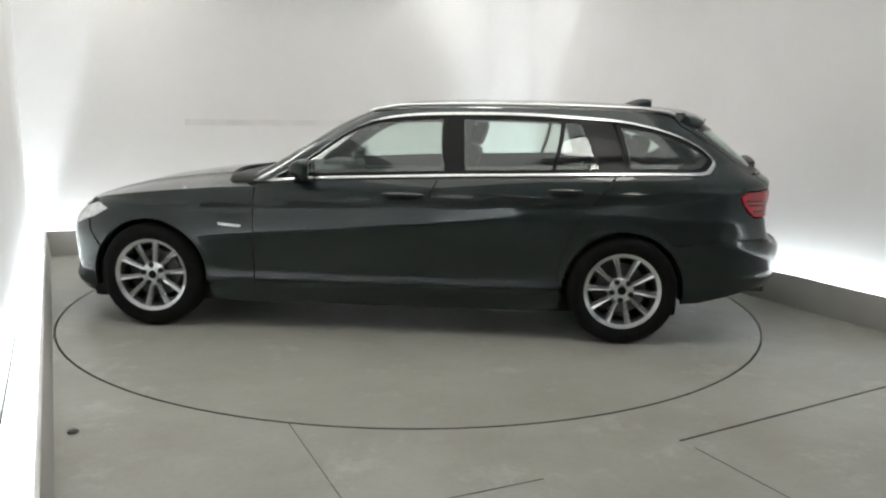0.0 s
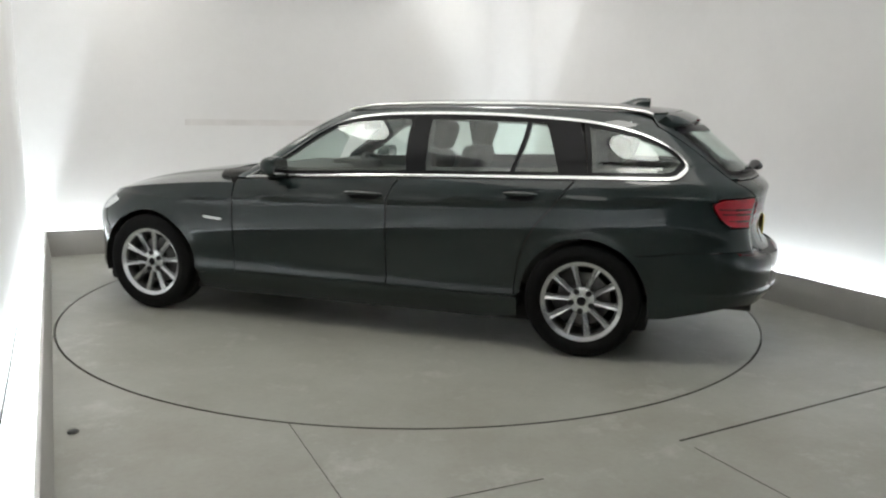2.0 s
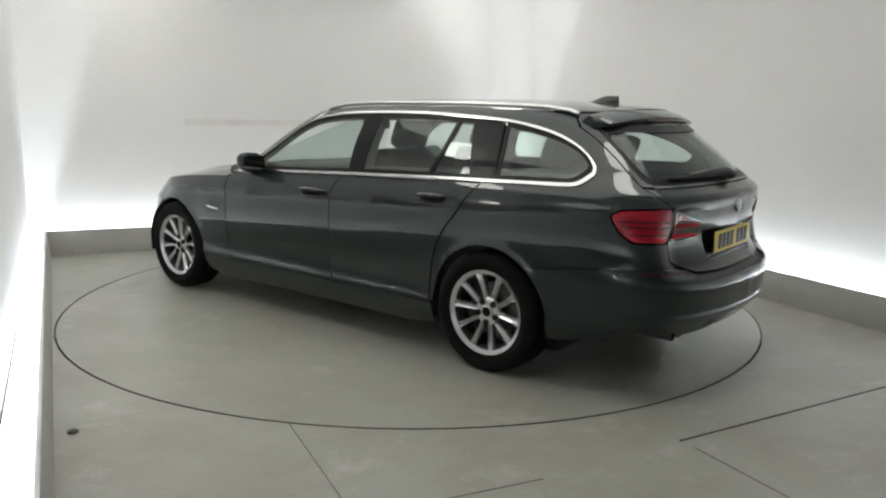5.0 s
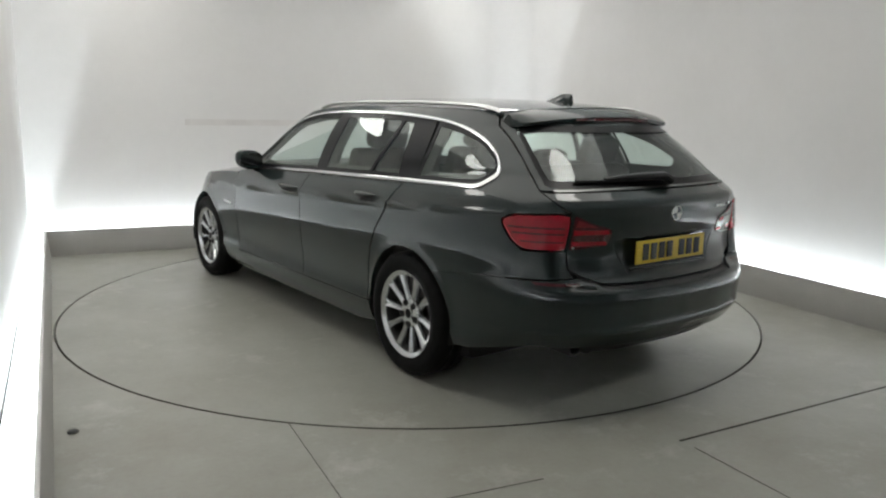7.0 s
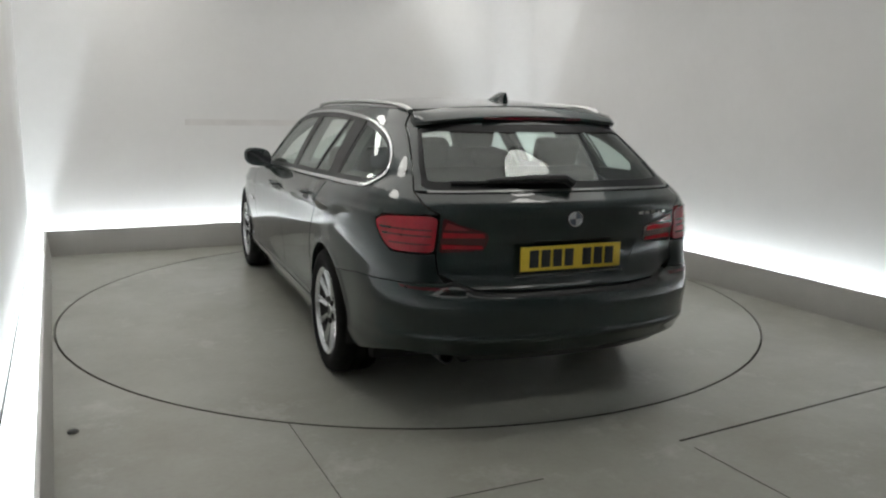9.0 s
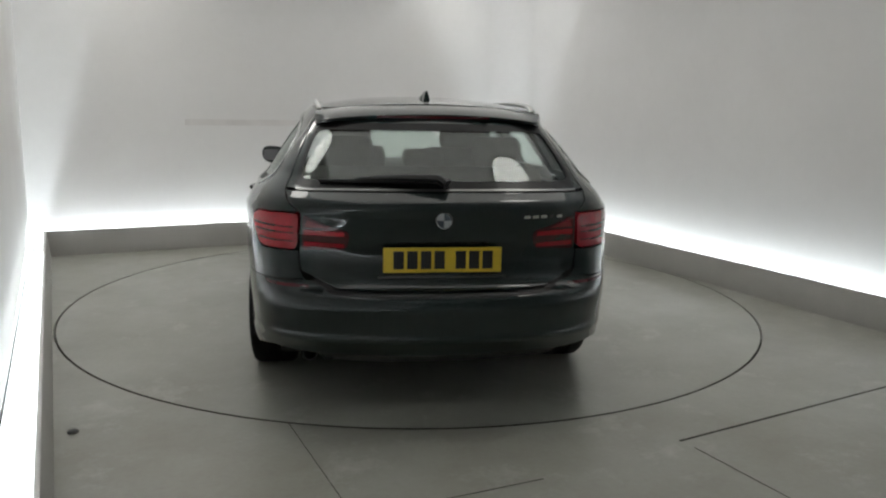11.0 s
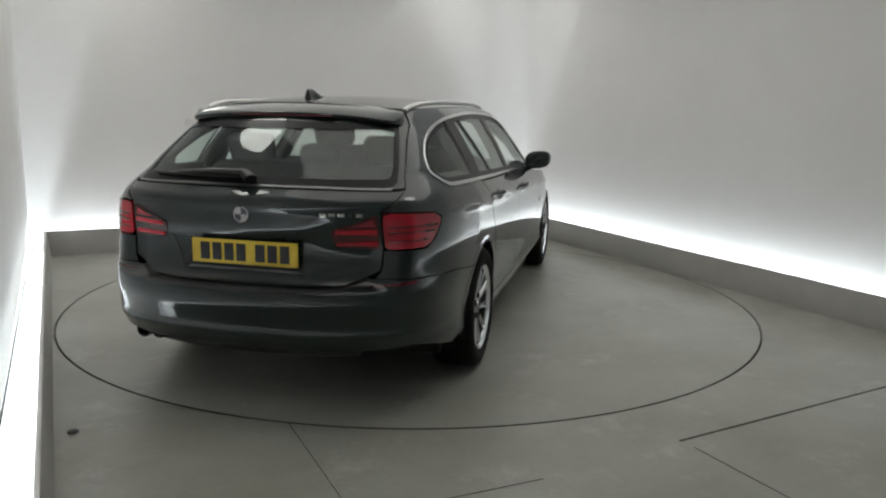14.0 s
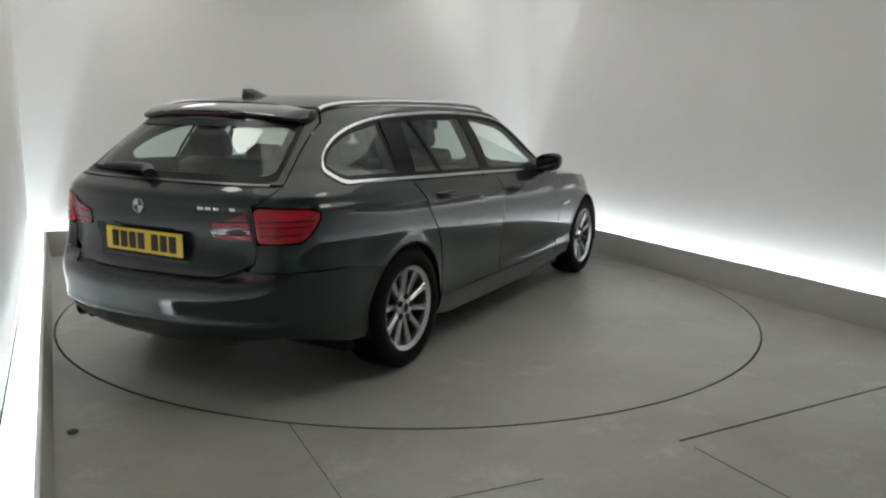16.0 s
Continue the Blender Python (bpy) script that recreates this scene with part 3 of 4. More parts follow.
def build_side(car, side):
    """All the panels of one flank."""
    W1, W2 = WHEELS
    # front wing
    hood_edge = [(u, meet(LOW, u, hood_z, 0.6, 1.1)) for u in np.linspace(LOW.side(0.797, 0.94)[0], LOW.side(1.90, 0.8)[0], 24)]
    wing = on(LOW, [(1.10, 0.30), (0.811, 0.30), (0.811, 0.50), (0.806, 0.70), (0.796, 0.90)])[:-1] + hood_edge + on(LOW, [(1.955, 0.74), (1.93, 0.60), (1.86, 0.50)]) + on(LOW, arch(*W1, ARCH, 28, 182))
    panel("front_wing", wing, low, PAINT, car, side=side)
    # doors
    front_door = on(LOW, [(0.807, 0.325), (0.807, 0.50), (0.802, 0.70), (0.792, 0.90), (0.780, 0.938), (0.409, 0.960)] + [(x, belt(x) - 0.006) for x in np.linspace(0.3, -0.345, 8)]
                    + [(-0.31, 0.93), (-0.280, 0.85), (-0.274, 0.70), (-0.274, 0.325)])
    panel("front_door", front_door, low, PAINT, car, side=side)
    rear_door = on(LOW, [(-0.278, 0.325), (-0.278, 0.70), (-0.284, 0.85), (-0.314, 0.93), (-0.353, belt(-0.353) - 0.006)] + [(x, belt(x) - 0.006) for x in np.linspace(-0.45, -1.405, 10)]
                   + [(-1.36, 0.965), (-1.29, 0.87), (-1.20, 0.765), (-1.14, 0.66), (-1.105, 0.55), (-1.090, 0.45), (-1.082, 0.385), (-1.088, 0.330)])
    panel("rear_door", rear_door, low, PAINT, car, side=side)
    # sill
    sill = on(LOW, [(1.10, 0.296), (0.811, 0.3205), (0.3, 0.3215), (-1.095, 0.3245), (-1.105, 0.30), (-1.10, 0.205), (-0.9, 0.172), (0.9, 0.172), (1.08, 0.19)])
    panel("sill", sill, low, PAINT, car, side=side)
    # rear flank with tail post, roof frame and windscreen post in one stamping
    H = HIGH_RING
    roof_line = [(u, meet(H, u, roof_z, 1.2, 1.46)) for u in np.linspace(H.side(0.36, 1.33)[0] - 0.02, H.rear(0.575, 1.38)[0], 60)]
    post = [H.side(x, z) for x, z in ((0.83, 0.945), (0.80, 0.957), (0.705, 1.037), (0.545, 1.143), (0.345, 1.287))]
    tail_seam = [H.rear(y, z) for y, z in dense([(0.617, 1.33), (0.662, 1.22), (0.699, 1.12), (0.711, 1.05), (0.695, 1.005), (0.664, 0.978), (0.630, 0.962)], 0.03, False)]
    lamp_edge = [H.rear(0.628, 0.957), H.rear(0.69, 0.959), H.side(-2.205, 0.953), H.side(-2.158, 0.928), H.side(-2.161, 0.897), H.side(-2.205, 0.831), H.side(-2.257, 0.791), H.rear(0.70, 0.788), H.rear(0.630, 0.784)]
    low_tail = [H.rear(0.625, 0.70), H.rear(0.60, 0.663), H.rear(0.70, 0.663)] + on(H, [(-2.25, 0.659), (-2.0, 0.650), (-1.875, 0.630)])
    flank = (post + roof_line + tail_seam + lamp_edge + low_tail
             + on(H, arch(*W2, ARCH, 130, 4)) + on(H, [(-1.100, 0.330), (-1.091, 0.39), (-1.097, 0.45), (-1.113, 0.55), (-1.148, 0.66), (-1.208, 0.765), (-1.298, 0.87), (-1.368, 0.965), (-1.414, 1.024)])
             + [H.side(*p) for p in (spline(DLO_LOW[:2], 6)[::-1])] + [H.side(*p) for p in spline(DLO_TOP, 4)[::-1]])
    panel("rear_flank", flank, high, PAINT, car, side=side, step=0.03, gap=0.002)
    # dark seal frame and panes
    band("window_chrome", DLO, 0.016, 0.006, CHROME, car, side, label="satin chrome window surround")
    posts = (("front_window", -0.385, -0.42, 0.60, 0.62), ("rear_window", -1.215, -1.365, -0.475, -0.485), ("quarter_window", -1.93, -1.93, -1.385, -1.47))
    for name, x0t, x0b, x1t, x1b in posts:
        if name == "quarter_window":
            o = [p for p in spline(DLO_TOP, 4) if p[0] <= x1t] + [(x, belt(x)) for x in np.linspace(-1.93, x1b, 6)]
        elif name == "front_window":
            o = [p for p in spline(DLO_TOP, 4) if p[0] >= x0t and p[0] < 0.66] + [(x0t, top_at(x0t)), (x0b, belt(x0b))] + [(x, belt(x)) for x in np.linspace(x0b + 0.05, 0.60, 10)]
        else:
            o = window_outline(x0t, x0b, x1t, x1b)
        q = [H.side(*p) for p in o]
        ob = panel(name, q, high, GLASS, car, "green-tinted side glass", side=side, lift=-0.006, gap=0.016, flange=0.0)
        ob.visible_shadow = False
        # black printed edge of the pane
        e = dense(q, 0.03)
        bm = bmesh.new()
        rows = []
        for off in (0.012, 0.040):
            a = np.array(shrink(e, off))
            P = high(a[:, 0], a[:, 1]) * (1, side, 1)
            rows.append([bm.verts.new((p[0], p[1] - side * 0.004, p[2])) for p in P])
        for k in range(len(e)):
            j = (k + 1) % len(e)
            bm.faces.new((rows[0][k], rows[0][j], rows[1][j], rows[1][k]))
        bmesh.ops.recalc_face_normals(bm, faces=bm.faces)
        part("window_seal", bm, GLOSS_BLACK, ob)
        # trimmed inner frame of the opening, with soft corners
        a = np.array(e)
        for _ in range(5):
            a = (np.roll(a, 1, 0) + a + np.roll(a, -1, 0)) / 3
        bm = bmesh.new()
        rows = []
        for off, deep in ((0.004, 0.012), (0.030, 0.030), (0.056, 0.055), (0.052, 0.075), (-0.02, 0.078)):
            P = high(*np.array(shrink(a, off)).T) * (1, side, 1)
            rows.append([bm.verts.new((p[0], p[1] - side * deep, p[2])) for p in P])
        for r0, r1 in zip(rows, rows[1:]):
            for k in range(len(a)):
                j = (k + 1) % len(a)
                bm.faces.new((r0[k], r0[j], r1[j], r1[k]))
        bmesh.ops.recalc_face_normals(bm, faces=bm.faces)
        part("inner_frame", bm, INNER, ob)
        if name == "rear_window":
            bar = [H.side(*p) for p in ((-1.088, top_at(-1.088) - 0.012), (-1.116, top_at(-1.116) - 0.012), (-1.046, belt(-1.046) + 0.01), (-1.018, belt(-1.018) + 0.01))]
            panel("window_bar", bar, high, GLOSS_BLACK, ob, "black bar that divides the door glass", side=side, lift=-0.002, gap=0, flange=0.02)
    for name, xs in (("centre_post", ((-0.385, 1.37), (-0.475, 1.37), (-0.485, belt(-0.485)), (-0.42, belt(-0.42)))),
                     ("rear_post", ((-1.215, 1.36), (-1.385, 1.345), (-1.47, belt(-1.47)), (-1.365, belt(-1.365))))):
        panel(name, [H.side(*p) for p in xs], high, GLOSS_BLACK, car, side=side, lift=-0.003, gap=-0.016, flange=0.02)
    # tail lamp, outer half
    lamp = [H.rear(0.632, 0.952), H.rear(0.69, 0.954), H.side(-2.21, 0.948), H.side(-2.165, 0.925), H.side(-2.168, 0.900), H.side(-2.21, 0.835), H.side(-2.26, 0.797), H.rear(0.70, 0.794), H.rear(0.636, 0.790)]
    ob = panel("tail_lamp", rounded(lamp, 0.03), high, LENS, car, "red tail lamp with darker bands", side=side, lift=0.004, gap=0.001, flange=0.03, step=0.02)
    for z0, z1, xs in ((0.888, 0.894, -2.19), (0.862, 0.868, -2.21), (0.826, 0.831, -2.245)):
        stripe = [H.rear(0.650, z0), H.rear(0.650, z1), H.side(xs, z1 + 0.006), H.side(xs, z0 + 0.004)]
        panel("lamp_band", stripe, high, LENS_DARK, ob, side=side, lift=0.007, gap=0, flange=0.004, step=0.02)
    # door handles: a flat dark oval painting the cup's shade, and a grip
    for hx, hz in ((-0.135, 0.883), (-1.115, 0.928)):
        u0, z0 = LOW.side(hx, hz)
        cup = [(u0 + 0.088 * math.cos(a), z0 - 0.004 + 0.027 * math.sin(a)) for a in np.linspace(0, 2 * math.pi, 24, endpoint=False)]
        h = panel("handle_cup_shade", cup, low, GLOSS_BLACK, car, side=side, lift=0.0015, gap=0, flange=0, step=0.02)
        pts = []
        for k in range(11):
            f = k / 10 - 0.5
            p = LOW.at(u0 + f * 0.215, z0 + 0.012 + 0.003 * math.cos(f * 3))
            out = 0.010 + 0.026 * (1 - (2 * f) ** 4)
            pts.append((p[0], side * (p[1] + out), p[2]))
        rad = [0.007 + 0.010 * (1 - abs(2 * (k / 10 - 0.5)) ** 4) for k in range(11)]
        part("door_handle", tube(pts, rad, 10, 0.75), PAINT, car)
    # side repeater badge on the wing
    u0, z0 = LOW.side(0.965, 0.692)
    rep = [LOW.side(1.03, 0.692), LOW.side(0.875, 0.680), LOW.side(0.885, 0.664), LOW.side(1.02, 0.674)]
    panel("wing_vent", rounded(rep, 0.01), low, CHROME, car, "chrome wing badge strip", side=side, lift=0.006, gap=0, flange=0.008, step=0.02)
    # headlamp
    head = [LOW.side(1.79, 0.745), LOW.side(1.88, 0.772), LOW.side(2.03, 0.738), LOW.front(0.45, 0.70), LOW.front(0.45, 0.63), LOW.side(2.08, 0.62), LOW.side(1.90, 0.685)]
    panel("headlamp", rounded(head, 0.02), low, HEAD, car, "clear headlamp lens with silver inside", side=side, lift=0.004, gap=0.002, flange=0.02, step=0.025)
    # roof rail
    pts, rr = [], []
    for k in range(41):
        x = 0.13 - k * (0.13 + 1.80) / 40
        f = k / 40
        y = float(np.interp(x, [-1.8, -1.5, -0.5, 0.0, 0.13], [0.545, 0.570, 0.588, 0.565, 0.535]))
        rise = 0.019 * min(1.0, min(f, 1 - f) / 0.10) ** 0.6 if 0 < f < 1 else -0.005
        pts.append((x, side * y, float(roof_z(x, y)) + rise))
        rr.append(0.015)
    part("roof_rail", tube(pts, rr, 10, 0.8), RAIL, car, "satin aluminium roof rail")
    # arch liners
    for wx, wz in WHEELS:
        bm = bmesh.new()
        rows = []
        for a in np.linspace(-13, 193, 34):
            c, s = math.cos(radians(a)), math.sin(radians(a))
            rows.append([bm.verts.new((wx + r * c, side * y, wz + r * s)) for r, y in ((ARCH + 0.006, 0.895), (ARCH + 0.03, 0.80), (ARCH + 0.03, 0.52), (0.02, 0.50))])
        for r0, r1 in zip(rows, rows[1:]):
            for k in range(3):
                bm.faces.new((r0[k], r0[k + 1], r1[k + 1], r1[k]))
        part("arch_liner", bm, DARK, car)
    # dark inner skin behind the panel gaps
    skin = (on(LOW, [(1.95, 0.45)] + arch(*W1, ARCH + 0.02, 20, 180) + [(1.1, 0.24), (-1.09, 0.24)] + arch(*W2, ARCH + 0.02, 0, 160) + [(-2.2, 0.40), (-2.15, 0.92), (-1.4, 0.99), (0.40, 0.93), (0.80, 0.90), (1.6, 0.82), (1.93, 0.72)]))
    panel("inner_skin", skin, low, DARK, car, side=side, lift=-0.022, gap=0, flange=0, step=0.06)
    # door mirror
    m = Matrix.Translation((0.465, side * 0.945, 1.032))
    bm = bmesh.new()
    bmesh.ops.create_uvsphere(bm, u_segments=24, v_segments=14, radius=1.0)
    for v in bm.verts:
        x, y, z = v.co
        x = max(x, -0.45)
        p = 1 - 0.22 * max(0, x)
        v.co = m @ Vector((x * 0.092 + 0.02 * side * y * 0, np.sign(y) * abs(y) ** 0.75 * 0.100 * p, np.sign(z) * abs(z) ** 0.75 * 0.068 * p + 0.012 * y * side))
    mir = part("door_mirror", bm, PAINT, car, "dark painted door mirror on a short black stalk")
    g = [(y, z) for y, z in ((-0.082, -0.042), (0.07, -0.042), (0.085, -0.025), (0.08, 0.036), (0.06, 0.046), (-0.066, 0.044), (-0.085, 0.026))]
    bmg = prism([(y, z) for y, z in g], 0.004, Matrix.Translation((0.465 - 0.046, side * 0.945, 1.032)) @ Matrix(((0, 0, 1, 0), (1, 0, 0, 0), (0, 1, 0, 0), (0, 0, 0, 1))))
    part("mirror_glass", bmg, MIRROR_GLASS, mir, "silvered mirror glass")
    part("mirror_stalk", tube([(0.53, side * 0.855, 0.955), (0.50, side * 0.885, 0.972), (0.475, side * 0.915, 0.995)], [0.035, 0.028, 0.03], 10, 0.6), GLOSS_BLACK, mir)


def build_middle(car):
    """The panels that cross the car's middle."""
    H = HIGH_RING
    # roof
    ring = [(u, meet(H, u, roof_z, 1.2, 1.46)) for u in np.linspace(H.front(0.0, 1.40)[0], H.end, 120)]
    half = [tuple(H.at(u, z)[:2]) for u, z in ring]
    outline = half + [(x, -y) for x, y in half[-2:0:-1]]
    panel("roof", outline, roof_surf, PAINT, car, "dark painted roof skin", gap=0.004, step=0.05)
    panel("headliner", outline, roof_surf, LINER, car, "pale grey roof lining", gap=0.05, flange=0, lift=-0.045, step=0.09)
    # windscreen
    ws = []
    uA0, uA1 = H.side(0.82, 0.97)[0], H.side(0.36, 1.33)[0] - 0.03
    ws += [(u, 0.955) for u in np.linspace(-uA0, uA0, 14)]
    ws += [(u, meet(H, u, roof_z, 1.2, 1.46) - 0.006) for u in np.linspace(uA1, -uA1, 20)]
    ob = panel("windscreen", ws, high, GLASS, car, "curved tinted windscreen", lift=-0.002, gap=0.006, flange=0.0)
    ob.visible_shadow = False
    # bonnet
    edge = [(u, meet(LOW, u, hood_z, 0.6, 1.1)) for u in np.linspace(LOW.side(0.815, 0.93)[0], 0.0, 50)]
    half = [tuple(LOW.at(u, z)[:2]) for u, z in edge]
    cowl = spline([(1.13, 0.0), (1.10, 0.35), (1.0, 0.62), (0.86, 0.80)], 5)
    outline = cowl[:-1] + half + [(x, -y) for x, y in half[-2::-1]] + [(x, -y) for x, y in cowl[-2:0:-1]]
    panel("bonnet", outline, hood_surf, PAINT, car, "long dark bonnet with soft ridges", gap=0.003, step=0.045)
    cw = [(0.84, 0.78), (1.0, 0.63), (1.11, 0.36), (1.14, 0.0), (1.11, -0.36), (1.0, -0.63), (0.84, -0.78), (0.75, -0.8), (0.9, 0.0), (0.75, 0.8)]
    panel("cowl", cw, lambda x, y: np.stack([x, y, hood_z(x, y) - 0.03], -1), BLACK, car, gap=0, flange=0, step=0.06)
    # front bumper, with grille and number-plate band out of sight
    fb = [(u, meet(LOW, u, hood_z, 0.5, 1.1) - 0.008) for u in np.linspace(-0.75, 0.75, 24)]
    fb = [(u, min(z, 0.735)) for u, z in fb]
    o = (fb + on(LOW, [(1.965, 0.73), (1.94, 0.60), (1.87, 0.497)]) + on(LOW, arch(*WHEELS[0], ARCH, 26, -8, 8)) + on(LOW, [(1.86, 0.235), (1.87, 0.165)]))
    left = [p for p in o[len(fb):]]
    right = [(-u, z) for u, z in left[::-1]]
    panel("front_bumper", fb + left + [(0.6, 0.165), (0, 0.165), (-0.6, 0.165)] + right, low, PAINT, car, gap=0.002)
    for s in (1, -1):
        kid = [(s * 0.04, 0.49), (s * 0.30, 0.50), (s * 0.33, 0.62), (s * 0.26, 0.715), (s * 0.05, 0.72)]
        panel("grille", rounded(kid, 0.03), low, GLOSS_BLACK, car, "dark grille opening in a chrome rim", lift=0.006, gap=0, flange=0.01, step=0.03)
    # rear bumper wraps round both corners
    H2 = LOW
    top = (on(H2, [(-1.872, 0.628), (-2.0, 0.648), (-2.25, 0.657)]) + [ H2.rear(0.70, 0.661), H2.rear(0.60, 0.661), H2.rear(0.545, 0.645), H2.rear(0.48, 0.618), H2.rear(0.30, 0.608), (H2.end, 0.605)])
    lowl = ([(H2.end, 0.33), H2.rear(0.30, 0.335), H2.rear(0.55, 0.335), H2.rear(0.72, 0.345), H2.side(-2.3, 0.345), H2.side(-2.2, 0.325), H2.side(-1.95, 0.265), H2.side(-1.84, 0.258)])
    wheel = on(H2, arch(*WHEELS[1], ARCH, 190, 130, 14))
    mirror = lambda q: [(2 * H2.end - u, z) for u, z in q]
    outline = top[:-1] + mirror(top)[::-1] + mirror(wheel)[::-1] + mirror(lowl)[::-1] + lowl[1:] + wheel
    panel("rear_bumper", outline, low, PAINT, car, "dark painted rear bumper", step=0.03, gap=0.0005)
    dif = ([H2.rear(0.56, 0.336), H2.rear(0.3, 0.336), H2.rear(-0.3, 0.336), H2.rear(-0.56, 0.336), H2.rear(-0.52, 0.29), H2.rear(-0.3, 0.28), H2.rear(0.3, 0.28), H2.rear(0.52, 0.29)])
    panel("rear_valance", dif, low, BLACK, car, "black lower valance", gap=-0.004, flange=0.0, lift=-0.012)
    for s in (1, -1):
        r = [H2.rear(s * 0.585, 0.628), H2.rear(s * 0.585, 0.640), H2.rear(s * 0.78, 0.654), H2.rear(s * 0.77, 0.640)]
        panel("bumper_reflector", r, low, LENS_DARK, car, "slim red bumper reflector", lift=0.003, gap=0, flange=0.006, step=0.02)
    # tailgate: lower door with its number-plate recess
    def sym(q):
        return q + [(2 * H.end - u, z) for u, z in q[::-1]]
    edge = [H.rear(0.30, 0.629), H.rear(0.47, 0.635), H.rear(0.545, 0.662), H.rear(0.618, 0.70), H.rear(0.625, 0.78), H.rear(0.623, 0.96), H.rear(0.658, 0.980), H.rear(0.690, 1.006), H.rear(0.706, 1.046)]
    edge = [(H.end, 0.628)] + edge
    lip = [H.rear(0.68, 1.042), H.rear(0.4, 1.046), (H.end, 1.048)]
    outline = edge[1:] + lip[:-1] + [(2 * H.end - u, z) for u, z in (edge[1:] + lip)[::-1]]
    def recess(uv):
        c = np.abs(uv[:, 0] - H.end)
        z = uv[:, 1]
        w = 0.375 - 0.9 * (0.82 - z) * 0.6
        a = np.clip((w - c) / 0.03, 0, 1) * np.clip((z - 0.650) / 0.02, 0, 1) * np.clip((0.835 - z) / 0.016, 0, 1)
        a = a * a * (3 - 2 * a)
        shelf = 0.010 * np.exp(-((z - 0.842) / 0.012) ** 2) * np.clip((0.42 - c) / 0.05, 0, 1)
        return -0.020 * a + shelf
    gate = panel("tailgate", outline, high, PAINT, car, "dark tailgate with a recessed number plate", step=0.018, proud=recess)
    seal = [H.rear(0.55, 0.672), H.rear(0.30, 0.650), H.rear(-0.30, 0.650), H.rear(-0.55, 0.672), H.rear(-0.60, 0.655), H.rear(-0.48, 0.600), H.rear(0.48, 0.600), H.rear(0.60, 0.655)]
    panel("gate_seal", seal, high, BLACK, car, "black rubber seal under the tailgate", lift=-0.014, gap=0, flange=0)
    # frame of the rear glass
    outer = [H.rear(y, z) for y, z in dense([(0.707, 1.053), (0.695, 1.12), (0.658, 1.22), (0.613, 1.33)], 0.03, False)]
    top = [(u, meet(H, u, roof_z, 1.2, 1.46) - 0.008) for u in np.linspace(H.rear(0.570, 1.38)[0], H.end, 10)]
    inner = [H.rear(0.50, 1.335), H.rear(0.585, 1.318), H.rear(0.632, 1.22), H.rear(0.668, 1.12), H.rear(0.676, 1.075), H.rear(0.64, 1.060), H.rear(0.3, 1.062), (H.end, 1.062)]
    for s in (1, -1):
        o = [(H.end, 1.050), H.rear(0.4, 1.049)] + outer + top + [(H.end, 1.340)] + inner[:-1] + [(H.end, 1.062)]
        panel("gate_frame", o, high, PAINT, gate, side=s, gap=0.001, step=0.025)
    gl = inner[:-1]
    o = gl + [(2 * H.end - u, z) for u, z in gl[::-1]]
    ob = panel("rear_window", rounded(o, 0.04), high, GLASS, car, "tinted rear window with dark printed edge", lift=-0.004, gap=-0.004, flange=0.0)
    ob.visible_shadow = False
    e = dense(rounded(o, 0.04), 0.03)
    bm = bmesh.new()
    rows = []
    for off in (-0.002, 0.030):
        a = np.array(shrink(e, off))
        P = high(a[:, 0], a[:, 1])
        rows.append([bm.verts.new((p[0] - 0.001, p[1], p[2] + 0.001)) for p in P])
    for k in range(len(e)):
        j = (k + 1) % len(e)
        bm.faces.new((rows[0][k], rows[0][j], rows[1][j], rows[1][k]))
    bmesh.ops.recalc_face_normals(bm, faces=bm.faces)
    part("window_seal", bm, GLOSS_BLACK, ob)
    # grey metal strip under the glass, for the bright reflection on the gate's lip
    strip = [H.rear(0.66, 1.046), H.rear(0.3, 1.053), H.rear(-0.3, 1.053), H.rear(-0.66, 1.046), H.rear(-0.66, 1.054), H.rear(-0.3, 1.061), H.rear(0.3, 1.061), H.rear(0.66, 1.054)]
    panel("gate_lip_sheen", strip, high, TRIM_AND_SHEEN, gate, lift=0.003, gap=0, flange=0.004, step=0.03)
    # inner tail lamps, on the gate
    for s in (1, -1):
        q = [H.rear(0.614, 0.952), H.rear(0.52, 0.912), H.rear(0.415, 0.882), H.rear(0.405, 0.86), H.rear(0.418, 0.800), H.rear(0.616, 0.788)]
        lamp = panel("gate_lamp", rounded(q, 0.02), high, LENS_DARK, gate, "red inner tail lamp", side=s, lift=0.006, gap=0.001, flange=0.02, step=0.02)
        for z0, z1 in ((0.860, 0.884), (0.808, 0.830)):
            panel("lamp_band", [H.rear(0.604, z0), H.rear(0.604, z1), H.rear(0.43, z1 - 0.006), H.rear(0.425, z0)], high, LENS, lamp, side=s, lift=0.009, gap=0, flange=0.004, step=0.02)
        # paler wedge: the highlight at the lamp's top, put into its colour
        panel("lamp_glint", [H.rear(0.600, 0.895), H.rear(0.590, 0.928), H.rear(0.49, 0.893)], high, LENS_GLINT, lamp, side=s, lift=0.009, gap=0, flange=0.004, step=0.02)
    # spoiler with its high brake lamp
    bm = bmesh.new()
    rows = []
    n = 40
    for k in range(n + 1):
        y = -0.562 + 1.124 * k / n
        f = abs(y) / 0.562
        xt = -2.058 + 0.075 * f ** 2.2 + (0.07 * max(0, f - 0.93) / 0.07)
        x0 = -1.90 + 0.03 * f ** 2
        zt = 1.388 - 0.036 * f ** 2.2
        zr = float(roof_z(x0, y))
